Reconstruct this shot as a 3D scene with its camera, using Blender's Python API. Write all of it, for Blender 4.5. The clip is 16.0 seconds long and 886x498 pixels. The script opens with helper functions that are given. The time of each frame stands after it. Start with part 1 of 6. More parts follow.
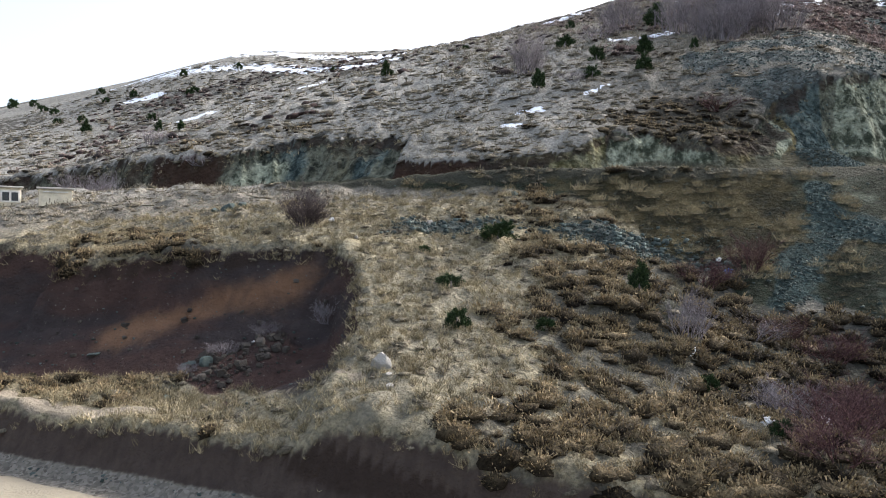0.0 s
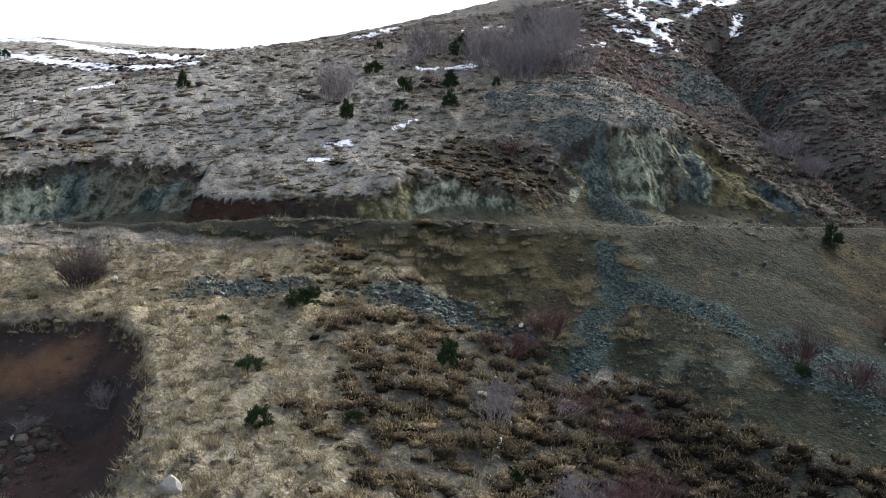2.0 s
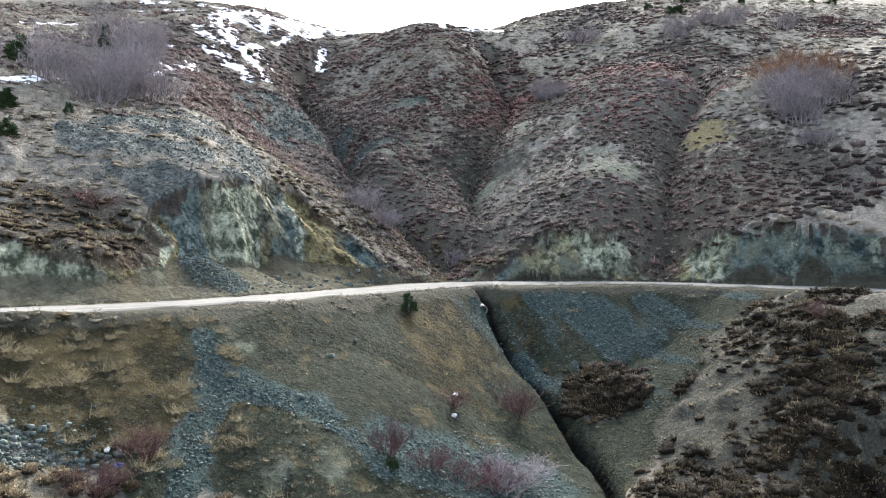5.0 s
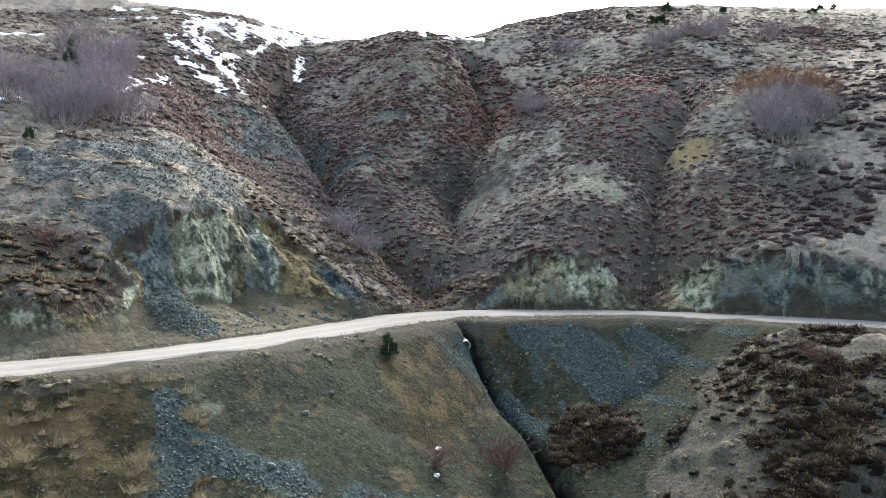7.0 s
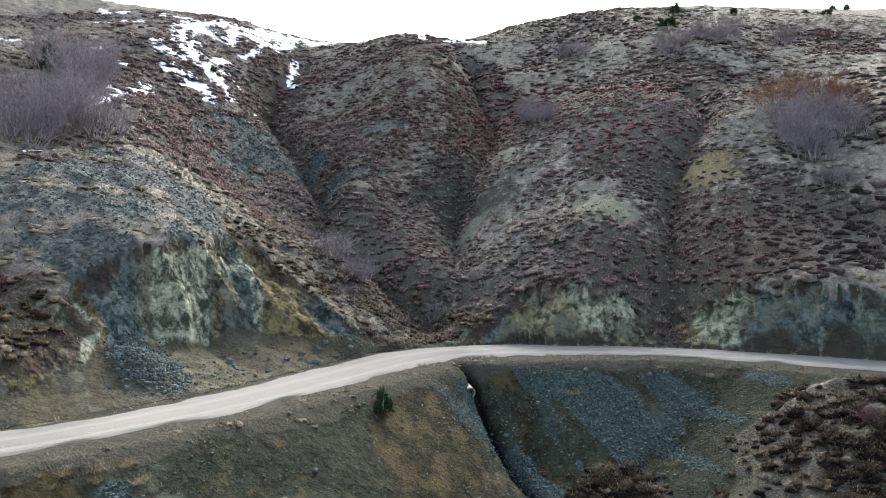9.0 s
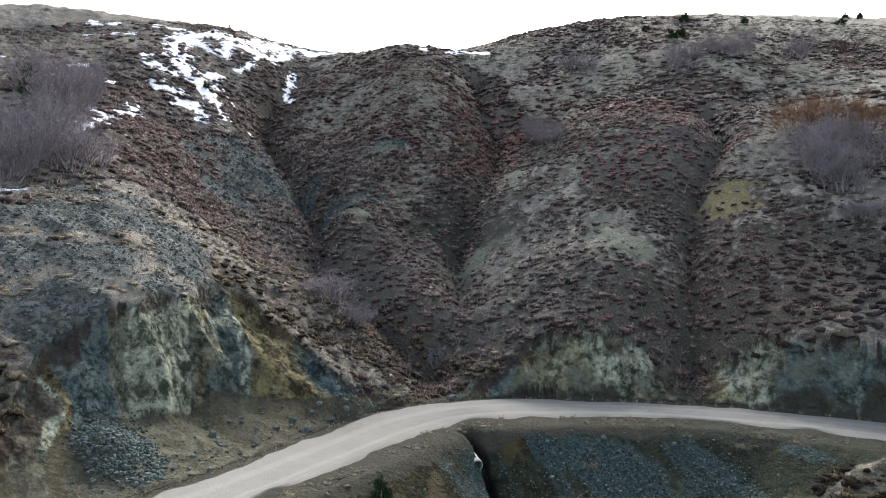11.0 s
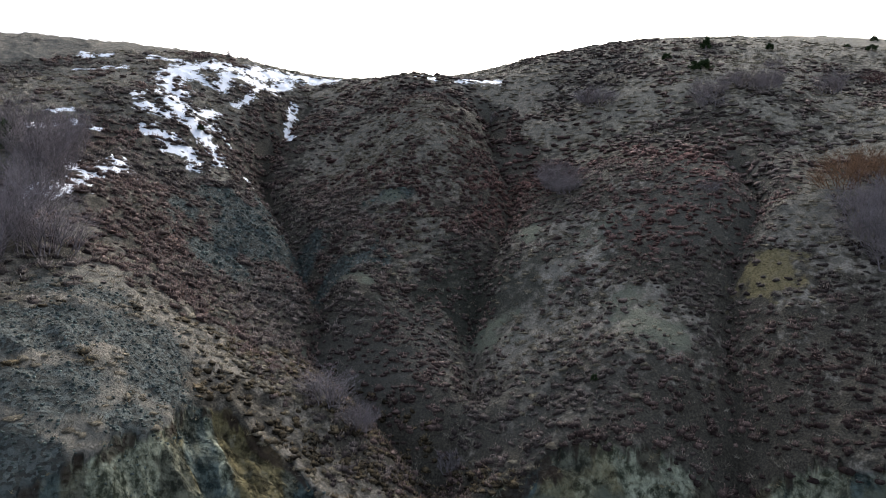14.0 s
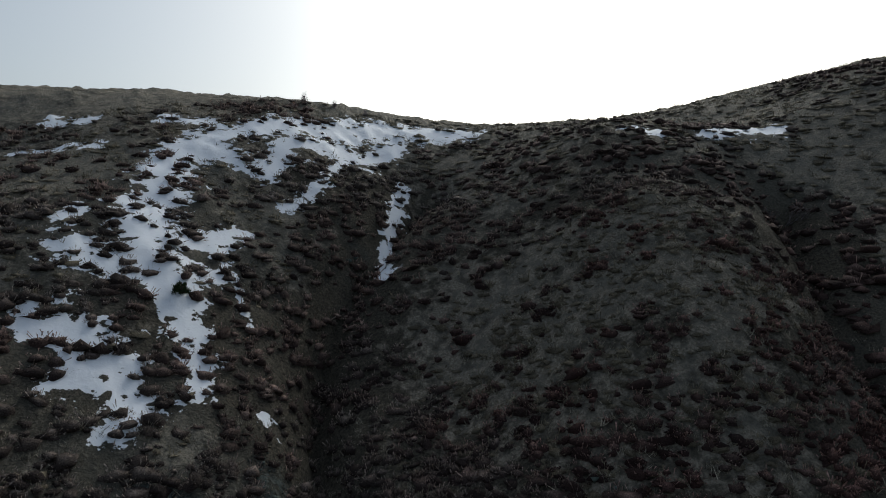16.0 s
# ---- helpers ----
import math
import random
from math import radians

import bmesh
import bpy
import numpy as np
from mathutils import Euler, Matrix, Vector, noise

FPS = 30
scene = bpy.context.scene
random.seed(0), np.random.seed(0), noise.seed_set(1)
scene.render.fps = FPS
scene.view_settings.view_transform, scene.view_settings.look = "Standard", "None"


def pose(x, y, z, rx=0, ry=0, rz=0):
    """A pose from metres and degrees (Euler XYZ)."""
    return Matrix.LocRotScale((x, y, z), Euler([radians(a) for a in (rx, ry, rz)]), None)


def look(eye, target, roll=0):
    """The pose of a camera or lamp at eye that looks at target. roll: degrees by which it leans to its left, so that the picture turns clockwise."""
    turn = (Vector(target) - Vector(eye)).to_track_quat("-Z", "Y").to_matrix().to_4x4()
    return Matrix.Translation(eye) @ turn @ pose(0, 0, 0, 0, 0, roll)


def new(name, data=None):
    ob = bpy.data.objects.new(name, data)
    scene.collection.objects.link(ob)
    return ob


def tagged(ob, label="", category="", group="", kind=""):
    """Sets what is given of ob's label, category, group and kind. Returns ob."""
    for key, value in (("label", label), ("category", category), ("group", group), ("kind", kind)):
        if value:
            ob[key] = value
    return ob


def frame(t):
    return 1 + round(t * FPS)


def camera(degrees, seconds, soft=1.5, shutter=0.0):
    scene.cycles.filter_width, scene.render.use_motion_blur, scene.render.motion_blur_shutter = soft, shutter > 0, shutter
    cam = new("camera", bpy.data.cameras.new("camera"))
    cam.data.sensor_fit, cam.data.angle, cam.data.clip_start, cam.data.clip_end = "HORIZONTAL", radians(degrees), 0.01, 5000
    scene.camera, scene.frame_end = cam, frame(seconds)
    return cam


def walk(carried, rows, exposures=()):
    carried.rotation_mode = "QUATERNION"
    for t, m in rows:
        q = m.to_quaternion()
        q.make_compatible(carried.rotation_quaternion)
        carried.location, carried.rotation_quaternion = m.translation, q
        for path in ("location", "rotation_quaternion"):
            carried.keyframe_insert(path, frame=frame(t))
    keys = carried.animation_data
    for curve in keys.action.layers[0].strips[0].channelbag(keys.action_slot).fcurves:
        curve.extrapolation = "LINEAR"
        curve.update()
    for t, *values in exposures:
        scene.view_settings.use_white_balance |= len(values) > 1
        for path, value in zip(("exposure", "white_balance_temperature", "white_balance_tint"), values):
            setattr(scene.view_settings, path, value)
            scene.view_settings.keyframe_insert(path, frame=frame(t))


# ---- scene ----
cam = camera(63.8, 16.0, soft=1.0)
METRES, EYE, TILT, LEAN, TURN = 60.0, 11.0, 0.0, 0.0, 0.0
ROWS = [
    (0.0, 0.0, 0.0, 0.0, -0.0, 0.0, 0.0),
    (0.5, -0.0002, 0.0033, 0.0078, -0.24, -0.01, -0.03),
    (1.0, -0.0004, 0.0066, 0.0156, -0.86, -0.05, -0.08),
    (1.5, 0.0007, 0.0096, 0.0232, -6.32, -0.05, -0.24),
    (2.0, 0.0005, 0.0118, 0.0312, -15.52, -0.03, -0.4),
    (2.5, 0.0001, 0.0143, 0.0391, -24.69, 0.05, -0.54),
    (3.0, -0.0002, 0.0172, 0.047, -32.34, 0.08, -0.65),
    (3.5, -0.0004, 0.0202, 0.0551, -39.14, 0.13, -0.71),
    (4.0, -0.0007, 0.0233, 0.0632, -44.58, 0.18, -0.73),
    (4.5, -0.0012, 0.0249, 0.0713, -47.0, 0.19, -0.73),
    (5.0, -0.0013, 0.0252, 0.0795, -48.07, 0.17, -0.7),
    (7.5, 0.0255, 0.0498, 0.112, -49.65, 0.1, -0.48),
    (8.0, 0.0364, 0.0595, 0.1173, -49.64, 0.06, -0.45),
    (8.5, 0.0484, 0.0701, 0.1259, -49.62, 0.02, -0.44),
    (9.0, 0.06, 0.0805, 0.1343, -49.61, 0.0, -0.43),
    (11.5, 0.0949, 0.115, 0.1843, -49.54, -0.15, -0.49),
    (12.0, 0.0945, 0.1152, 0.1945, -49.47, -0.16, -0.48),
    (12.5, 0.0949, 0.1154, 0.2045, -49.38, -0.19, -0.47),
    (13.0, 0.0991, 0.1194, 0.2146, -49.31, -0.19, -0.49),
    (13.5, 0.1073, 0.1269, 0.2243, -49.22, -0.19, -0.51),
    (14.0, 0.1437, 0.1616, 0.2501, -49.01, -0.16, -0.58),
    (14.5, 0.2422, 0.2574, 0.2973, -45.16, -0.11, -0.53),
    (15.0, 0.3514, 0.3725, 0.3454, -37.73, -0.02, -0.52),
    (15.5, 0.4499, 0.4932, 0.3968, -37.28, 0.04, -0.49),
    (16.0, 0.5441, 0.6192, 0.4459, -37.08, 0.23, -0.48),
]
EXPOSURES = [(0.0, 1.55, 6300, 11), (1.5, 1.35, 6300, 11), (2.3, 1.45, 6300, 11), (3.5, 2.2, 6300, 11), (5.0, 2.45, 6300, 11), (9.0, 2.05, 6300, 11), (12.5, 1.55, 6300, 11), (14.0, 1.05, 6300, 11),
             (15.0, 0.1, 6300, 8), (16.0, -0.4, 6200, 4)]
walk(cam, [(t, pose(0, 0, EYE, TILT, LEAN, TURN) @ pose(METRES * x, METRES * y, METRES * z, 90 + pitch, roll, yaw)) for t, x, y, z, yaw, pitch, roll in ROWS], EXPOSURES)

# ---- sky and sun: a hazy winter day, the veiled sun standing over the ridge ----
SUN_AZIMUTH, SUN_HEIGHT = 57.0, 32.0          # degrees clockwise from +y, degrees above the horizon
world = bpy.data.worlds.new("sky")
scene.world = world
world.use_nodes = True
wn, wl = world.node_tree.nodes, world.node_tree.links
sky = wn.new("ShaderNodeTexSky")
sky.sky_type, sky.sun_disc = "NISHITA", False
sky.sun_elevation, sky.sun_rotation = radians(SUN_HEIGHT), radians(SUN_AZIMUTH)
sky.air_density, sky.dust_density, sky.ozone_density = 1.0, 4.0, 1.0
haze = wn.new("ShaderNodeHueSaturation")
haze.inputs["Saturation"].default_value = 0.62
wl.new(sky.outputs[0], haze.inputs["Color"])
wl.new(haze.outputs[0], wn["Background"].inputs["Color"])
wn["Background"].inputs["Strength"].default_value = 0.14
sun = new("sun", bpy.data.lights.new("sun", "SUN"))
sun.data.energy, sun.data.angle, sun.data.color = 2.7, radians(25), (1.0, 0.95, 0.88)
sa, sh = radians(SUN_AZIMUTH), radians(SUN_HEIGHT)
sun.matrix_world = look((math.sin(sa) * math.cos(sh) * 200, math.cos(sa) * math.cos(sh) * 200, math.sin(sh) * 200), (0, 0, 0))
# ---- materials ----
class Nodes:
    """Short calls for building a node material."""

    def __init__(self, name):
        self.material = bpy.data.materials.new(name)
        self.material.use_nodes = True
        self.tree = self.material.node_tree
        self.shader = self.tree.nodes["Principled BSDF"]
        self.where = self.tree.nodes.new("ShaderNodeTexCoord").outputs["Object"]

    def link(self, value, socket):
        if isinstance(value, bpy.types.NodeSocket):
            self.tree.links.new(value, socket)
        else:
            socket.default_value = (*value, 1.0) if isinstance(value, tuple) and len(value) == 3 and socket.type == "RGBA" else value

    def stretched(self, sx, sy, sz, tilt=0.0):
        node = self.tree.nodes.new("ShaderNodeMapping")
        self.link(self.where, node.inputs["Vector"])
        node.inputs["Scale"].default_value = (sx, sy, sz)
        node.inputs["Rotation"].default_value = (0.0, 0.0, radians(tilt))
        return node.outputs[0]

    def noise(self, size, detail=4.0, rough=0.55, vector=None, distort=0.0):
        """Cloud noise, lumps of size metres."""
        node = self.tree.nodes.new("ShaderNodeTexNoise")
        self.link(vector or self.where, node.inputs["Vector"])
        for key, value in (("Scale", 1.0 / size), ("Detail", detail), ("Roughness", rough), ("Distortion", distort)):
            node.inputs[key].default_value = value
        return node.outputs["Fac"]

    def ridges(self, size, vector=None):
        """Noise with sharp creases."""
        node = self.tree.nodes.new("ShaderNodeTexNoise")
        node.noise_type = "RIDGED_MULTIFRACTAL"
        self.link(vector or self.where, node.inputs["Vector"])
        for key, value in (("Scale", 1.0 / size), ("Detail", 5.0), ("Roughness", 0.6), ("Lacunarity", 2.1), ("Gain", 1.6)):
            node.inputs[key].default_value = value
        return node.outputs["Fac"]

    def cells(self, size, feature="F1", output="Distance", vector=None):
        node = self.tree.nodes.new("ShaderNodeTexVoronoi")
        node.feature = feature
        self.link(vector or self.where, node.inputs["Vector"])
        node.inputs["Scale"].default_value = 1.0 / size
        return node.outputs[output]

    def math(self, kind, a, b=0.0, clamp=False):
        node = self.tree.nodes.new("ShaderNodeMath")
        node.operation, node.use_clamp = kind, clamp
        self.link(a, node.inputs[0])
        self.link(b, node.inputs[1])
        return node.outputs[0]

    def span(self, value, low, high, to_low=0.0, to_high=1.0):
        node = self.tree.nodes.new("ShaderNodeMapRange")
        node.interpolation_type = "SMOOTHSTEP"
        for key, v in zip(("Value", "From Min", "From Max", "To Min", "To Max"), (value, low, high, to_low, to_high)):
            self.link(v, node.inputs[key])
        return node.outputs[0]

    def mix(self, factor, a, b, kind="MIX"):
        node = self.tree.nodes.new("ShaderNodeMix")
        node.data_type, node.blend_type = "RGBA", kind
        self.link(factor, node.inputs["Factor"])
        self.link(a, node.inputs[6])
        self.link(b, node.inputs[7])
        return node.outputs[2]

    def mask(self, name):
        node = self.tree.nodes.new("ShaderNodeAttribute")
        node.attribute_name = name
        return node.outputs["Fac"]

    def island(self):
        return self.tree.nodes.new("ShaderNodeNewGeometry").outputs["Random Per Island"]

    def chance(self):
        return self.tree.nodes.new("ShaderNodeObjectInfo").outputs["Random"]

    def finish(self, colour, rough=0.9, height=None, depth=0.02, metal=0.0, strength=1.0, gloss=0.04):
        self.link(colour, self.shader.inputs["Base Color"])
        self.link(rough, self.shader.inputs["Roughness"])
        self.shader.inputs["Metallic"].default_value = metal
        self.shader.inputs["Specular IOR Level"].default_value = gloss
        if height is not None:
            node = self.tree.nodes.new("ShaderNodeBump")
            node.inputs["Distance"].default_value, node.inputs["Strength"].default_value = depth, strength
            self.link(height, node.inputs["Height"])
            self.tree.links.new(node.outputs[0], self.shader.inputs["Normal"])
        return self.material


def ground_material():
    n = Nodes("hillside")
    fine, mid, wide, huge = n.span(n.noise(0.10, 8, 0.7), 0.32, 0.68), n.noise(0.55, 5), n.noise(2.4, 5), n.noise(11, 4)
    # winter turf: straw grass, dark heath cushions, grey-brown earth between
    straw = n.mix(n.mask("lush"), n.mix(fine, (0.11, 0.097, 0.078), (0.33, 0.295, 0.24)), n.mix(fine, (0.12, 0.102, 0.063), (0.43, 0.37, 0.24)))
    straw = n.mix(n.mask("wan"), straw, n.mix(fine, (0.19, 0.178, 0.155), (0.46, 0.435, 0.38)))
    heath = n.mix(fine, (0.010, 0.0092, 0.0075), (0.088, 0.078, 0.060))
    earth = n.mix(mid, (0.070, 0.065, 0.054), (0.20, 0.187, 0.158))
    earth = n.mix(n.math("MULTIPLY", n.math("MAXIMUM", n.mask("lush"), n.mask("wan")), 0.6), earth, straw)
    turf = n.mix(n.span(mid, 0.40, 0.60), straw, earth)
    turf = n.mix(n.span(n.math("ADD", n.mask("heath"), n.math("MULTIPLY", n.math("SUBTRACT", mid, 0.5), 1.2)), 0.40, 0.75, 0.0, 0.85), turf, heath)
    turf = n.mix(n.span(huge, 0.45, 0.65, 0.0, 0.35), turf, n.mix(mid, (0.06, 0.063, 0.058), (0.18, 0.178, 0.155)))
    turf = n.mix(n.span(n.math("ADD", n.mask("moss"), n.math("MULTIPLY", n.math("SUBTRACT", n.noise(0.9, 6, 0.65), 0.5), 1.4)), 0.35, 0.7, 0.0, 0.85), turf, n.mix(fine, (0.013, 0.0148, 0.012), (0.060, 0.061, 0.047)))
    # bluish rubble
    stone_cells = n.cells(0.15, output="Color")
    grey = n.mix(n.span(stone_cells, 0.15, 0.85), (0.010, 0.0155, 0.0165), (0.092, 0.115, 0.113))
    grey = n.mix(n.span(mid, 0.42, 0.70, 0.0, 0.7), grey, (0.050, 0.050, 0.043))
    colour = n.mix(n.span(n.math("MULTIPLY", n.mask("rubble"), n.math("ADD", 0.45, n.noise(1.3, 5))), 0.45, 0.75, 0.0, 0.8), turf, grey)
    # fill slopes under the road: greenish-brown dirt with scree running down it
    scree_way = n.stretched(1.0, 0.35, 0.35)
    scree = n.mix(n.cells(0.085, output="Color"), (0.005, 0.010, 0.010), (0.066, 0.096, 0.092))
    dirt = n.mix(wide, (0.0095, 0.0082, 0.0038), (0.037, 0.0315, 0.0145))
    dirt = n.mix(n.span(n.math("ADD", n.mask("brown"), n.math("MULTIPLY", n.math("SUBTRACT", n.noise(1.5, 6, 0.65), 0.5), 1.4)), 0.65, 0.35), dirt, n.mix(wide, (0.010, 0.014, 0.0095), (0.033, 0.041, 0.028)))
    dirt = n.mix(n.span(fine, 0.40, 0.75, 0.0, 0.7), dirt, (0.036, 0.037, 0.025))
    dirt = n.mix(n.span(n.noise(0.3, 5), 0.52, 0.40, 0.0, 0.6), dirt, (0.010, 0.010, 0.007))
    dirt = n.mix(n.span(n.math("ADD", n.noise(1.0, 6, 0.6), n.math("MULTIPLY", n.mask("brown"), 0.12)), 0.56, 0.72, 0.0, 0.65), dirt, (0.082, 0.066, 0.033))
    pebbles = n.cells(0.08, output="Color")
    dirt = n.mix(n.span(pebbles, 0.84, 0.90, 0.0, 0.5), dirt, (0.075, 0.081, 0.070))
    filled = n.mix(n.span(n.math("ADD", n.noise(3.0, 6, 0.65, scree_way), n.math("MULTIPLY", n.math("SUBTRACT", n.mask("teal"), 0.45), 0.5)), 0.46, 0.60, 0.0, 0.88), dirt, scree)
    colour = n.mix(n.span(n.mask("fill"), 0.3, 0.7), colour, filled)
    colour = n.mix(n.mask("scree"), colour, scree)
    # rock faces of the cutting: grey-olive, with blue-grey, pale green, yellow and olive parts
    upright = n.stretched(1.0, 0.7, 0.45)
    bands = n.noise(2.3, 7, 0.66, upright, 0.3)
    chips, ragged = n.cells(0.3, output="Color", vector=n.stretched(1.0, 0.8, 0.6)), n.math("MULTIPLY", n.math("SUBTRACT", bands, 0.5), 2.4)
    grain = n.math("ADD", n.math("MULTIPLY", n.span(n.noise(0.5, 8, 0.72, n.stretched(1.0, 0.9, 0.7), 0.15), 0.38, 0.62), 0.85), n.math("MULTIPLY", n.math("SUBTRACT", chips, 0.5), 0.5), True)
    rock = n.mix(grain, (0.027, 0.030, 0.022), (0.19, 0.193, 0.142))
    for key, dark, light, most in (("olive", (0.036, 0.031, 0.017), (0.21, 0.175, 0.085), 0.9), ("blue", (0.018, 0.030, 0.031), (0.115, 0.155, 0.148), 0.88),
                                   ("pale", (0.048, 0.057, 0.038), (0.45, 0.47, 0.345), 0.9), ("sulphur", (0.10, 0.092, 0.042), (0.44, 0.395, 0.22), 0.85)):
        rock = n.mix(n.span(n.math("ADD", n.mask(key), n.math("MULTIPLY", ragged, 0.5)), 0.38, 0.62, 0.0, most), rock, n.mix(grain, dark, light))
    rock = n.mix(n.span(n.noise(0.8, 7, 0.72, upright, 0.15), 0.55, 0.68, 0.0, 0.42), rock, n.mix(grain, (0.10, 0.10, 0.072), (0.36, 0.355, 0.28)))
    # cracks, coarse and fine: crevice shade is put into the colour as near-black
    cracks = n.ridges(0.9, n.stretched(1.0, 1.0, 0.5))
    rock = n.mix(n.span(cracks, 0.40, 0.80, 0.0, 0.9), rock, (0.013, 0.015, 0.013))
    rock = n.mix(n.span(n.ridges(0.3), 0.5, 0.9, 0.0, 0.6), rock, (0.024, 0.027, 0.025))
    apron = n.mix(n.math("MULTIPLY", n.math("ADD", n.cells(0.09, output="Color"), wide), 0.5), (0.027, 0.025, 0.017), (0.105, 0.096, 0.066))
    rock = n.mix(n.span(n.math("ADD", n.mask("apron"), n.math("MULTIPLY", ragged, 0.3)), 0.35, 0.7, 0.0, 0.85), rock, apron)
    brown = n.mix(mid, (0.026, 0.0155, 0.0115), (0.074, 0.046, 0.033))
    rock = n.mix(n.span(n.math("ADD", n.mask("loam"), n.math("MULTIPLY", wide, 0.6)), 0.55, 0.85), rock, brown)
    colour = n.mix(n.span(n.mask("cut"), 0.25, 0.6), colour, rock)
    # pit: dark soil with a rusty seam
    soil = n.mix(mid, (0.036, 0.024, 0.022), (0.10, 0.063, 0.052))
    soil = n.mix(n.span(n.noise(3.2, 5, 0.6, n.stretched(0.5, 1.0, 1.6)), 0.46, 0.60, 0.0, 0.8), soil, n.mix(mid, (0.024, 0.021, 0.022), (0.07, 0.062, 0.060)))
    soil = n.mix(n.span(n.math("ADD", n.mask("seam"), n.math("MULTIPLY", n.math("SUBTRACT", n.noise(1.3, 7, 0.68), 0.5), 1.7)), 0.1, 1.1, 0.0, 0.85), soil, n.mix(mid, (0.15, 0.083, 0.049), (0.28, 0.162, 0.095)))
    soil = n.mix(n.span(n.noise(0.09, 3), 0.66, 0.74), soil, (0.18, 0.165, 0.145))
    colour = n.mix(n.span(n.mask("pit"), 0.2, 0.6), colour, soil)
    bank = n.mix(n.noise(0.5, 5, 0.6, n.stretched(2.5, 2.5, 0.6)), (0.035, 0.027, 0.024), (0.11, 0.085, 0.07))
    colour = n.mix(n.span(n.mask("bank"), 0.2, 0.6), colour, bank)
    shoulder = n.mix(n.cells(0.06, output="Color"), (0.10, 0.09, 0.075), (0.30, 0.275, 0.23))
    colour = n.mix(n.span(n.math("ADD", n.mask("gravel"), n.math("MULTIPLY", mid, 0.4)), 0.6, 0.9), colour, shoulder)
    verge = n.mix(mid, (0.024, 0.0245, 0.018), (0.072, 0.070, 0.053))
    colour = n.mix(n.span(n.math("ADD", n.mask("verge"), n.math("MULTIPLY", mid, 0.5)), 0.65, 1.0), colour, verge)
    # dark topsoil under the lips, with the overhang's shade painted in
    colour = n.mix(n.span(n.mask("humus_shade"), 0.2, 0.7, 0.0, 0.8), colour, n.mix(mid, (0.018, 0.013, 0.011), (0.06, 0.043, 0.034)))
    sand = n.mix(mid, (0.17, 0.143, 0.107), (0.30, 0.258, 0.198))
    colour = n.mix(n.span(n.math("ADD", n.mask("path"), n.math("MULTIPLY", mid, 0.6)), 0.75, 1.0), colour, sand)
    # the trench's shade painted near-black into its colour
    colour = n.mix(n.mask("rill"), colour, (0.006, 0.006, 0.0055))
    colour = n.mix(n.span(n.math("ADD", n.mask("clay"), n.math("MULTIPLY", n.math("SUBTRACT", n.noise(1.4, 6, 0.6), 0.5), 1.6)), 0.35, 0.7, 0.0, 0.8), colour, n.mix(mid, (0.080, 0.092, 0.070), (0.195, 0.207, 0.155)))
    colour = n.mix(n.span(n.math("ADD", n.mask("ochre"), n.math("MULTIPLY", n.math("SUBTRACT", n.noise(1.2, 6, 0.6), 0.5), 1.8)), 0.45, 0.75, 0.0, 0.85), colour, n.mix(fine, (0.105, 0.088, 0.044), (0.29, 0.243, 0.127)))
    drift = n.math("ADD", n.mask("snow"), n.math("MULTIPLY", n.math("SUBTRACT", n.noise(1.15, 6, 0.6, n.stretched(0.6, 1.2, 1.4)), 0.5), 2.2))
    drift = n.math("ADD", drift, n.math("MULTIPLY", n.math("SUBTRACT", n.noise(0.4, 4), 0.5), 1.5))
    lying = n.math("MULTIPLY", n.span(drift, 0.55, 0.59), n.span(n.mask("snow"), 0.03, 0.15))
    colour = n.mix(lying, colour, (0.82, 0.85, 0.90))
    bumps = n.math("ADD", n.math("MULTIPLY", n.noise(0.16, 6, 0.65), 1.0), n.math("MULTIPLY", n.noise(0.7, 4), 1.2))
    blocks = n.math("ADD", n.math("MULTIPLY", n.cells(0.55, vector=n.stretched(1.0, 1.0, 0.7)), 2.2), n.math("MULTIPLY", n.cells(0.2), 1.0))
    bumps = n.math("ADD", bumps, n.math("MULTIPLY", n.math("SUBTRACT", n.span(n.mask("cut"), 0.25, 0.6), n.math("MULTIPLY", n.mask("apron"), 0.75), True), blocks))
    bumps = n.math("SUBTRACT", bumps, n.math("MULTIPLY", n.span(n.mask("cut"), 0.25, 0.6), n.math("MULTIPLY", cracks, 0.9)))
    bumps = n.math("MULTIPLY", bumps, n.span(lying, 0.0, 1.0, 1.0, 0.15))
    return n.finish(colour, n.span(lying, 0, 1, 0.95, 0.6), bumps, 0.14)


def road_material(pale):
    n = Nodes("dirt_road")
    mid, fine = n.noise(0.8, 5), n.noise(0.06, 5)
    low, high = tuple(0.82 * c for c in pale), tuple(1.12 * c for c in pale)
    colour = n.mix(mid, low, high)
    colour = n.mix(n.span(n.noise(2.6, 6, 0.65, n.stretched(0.5, 1.0, 1.0)), 0.48, 0.62, 0.0, 0.55), colour, tuple(0.68 * c for c in pale))
    colour = n.mix(n.span(n.mask("rut"), 0.2, 0.9, 0.0, 0.55), colour, tuple(1.25 * c for c in pale))
    colour = n.mix(n.span(fine, 0.5, 0.8, 0.0, 0.4), colour, (0.22, 0.21, 0.19))
    return n.finish(colour, 0.95, n.math("ADD", fine, mid), 0.03)


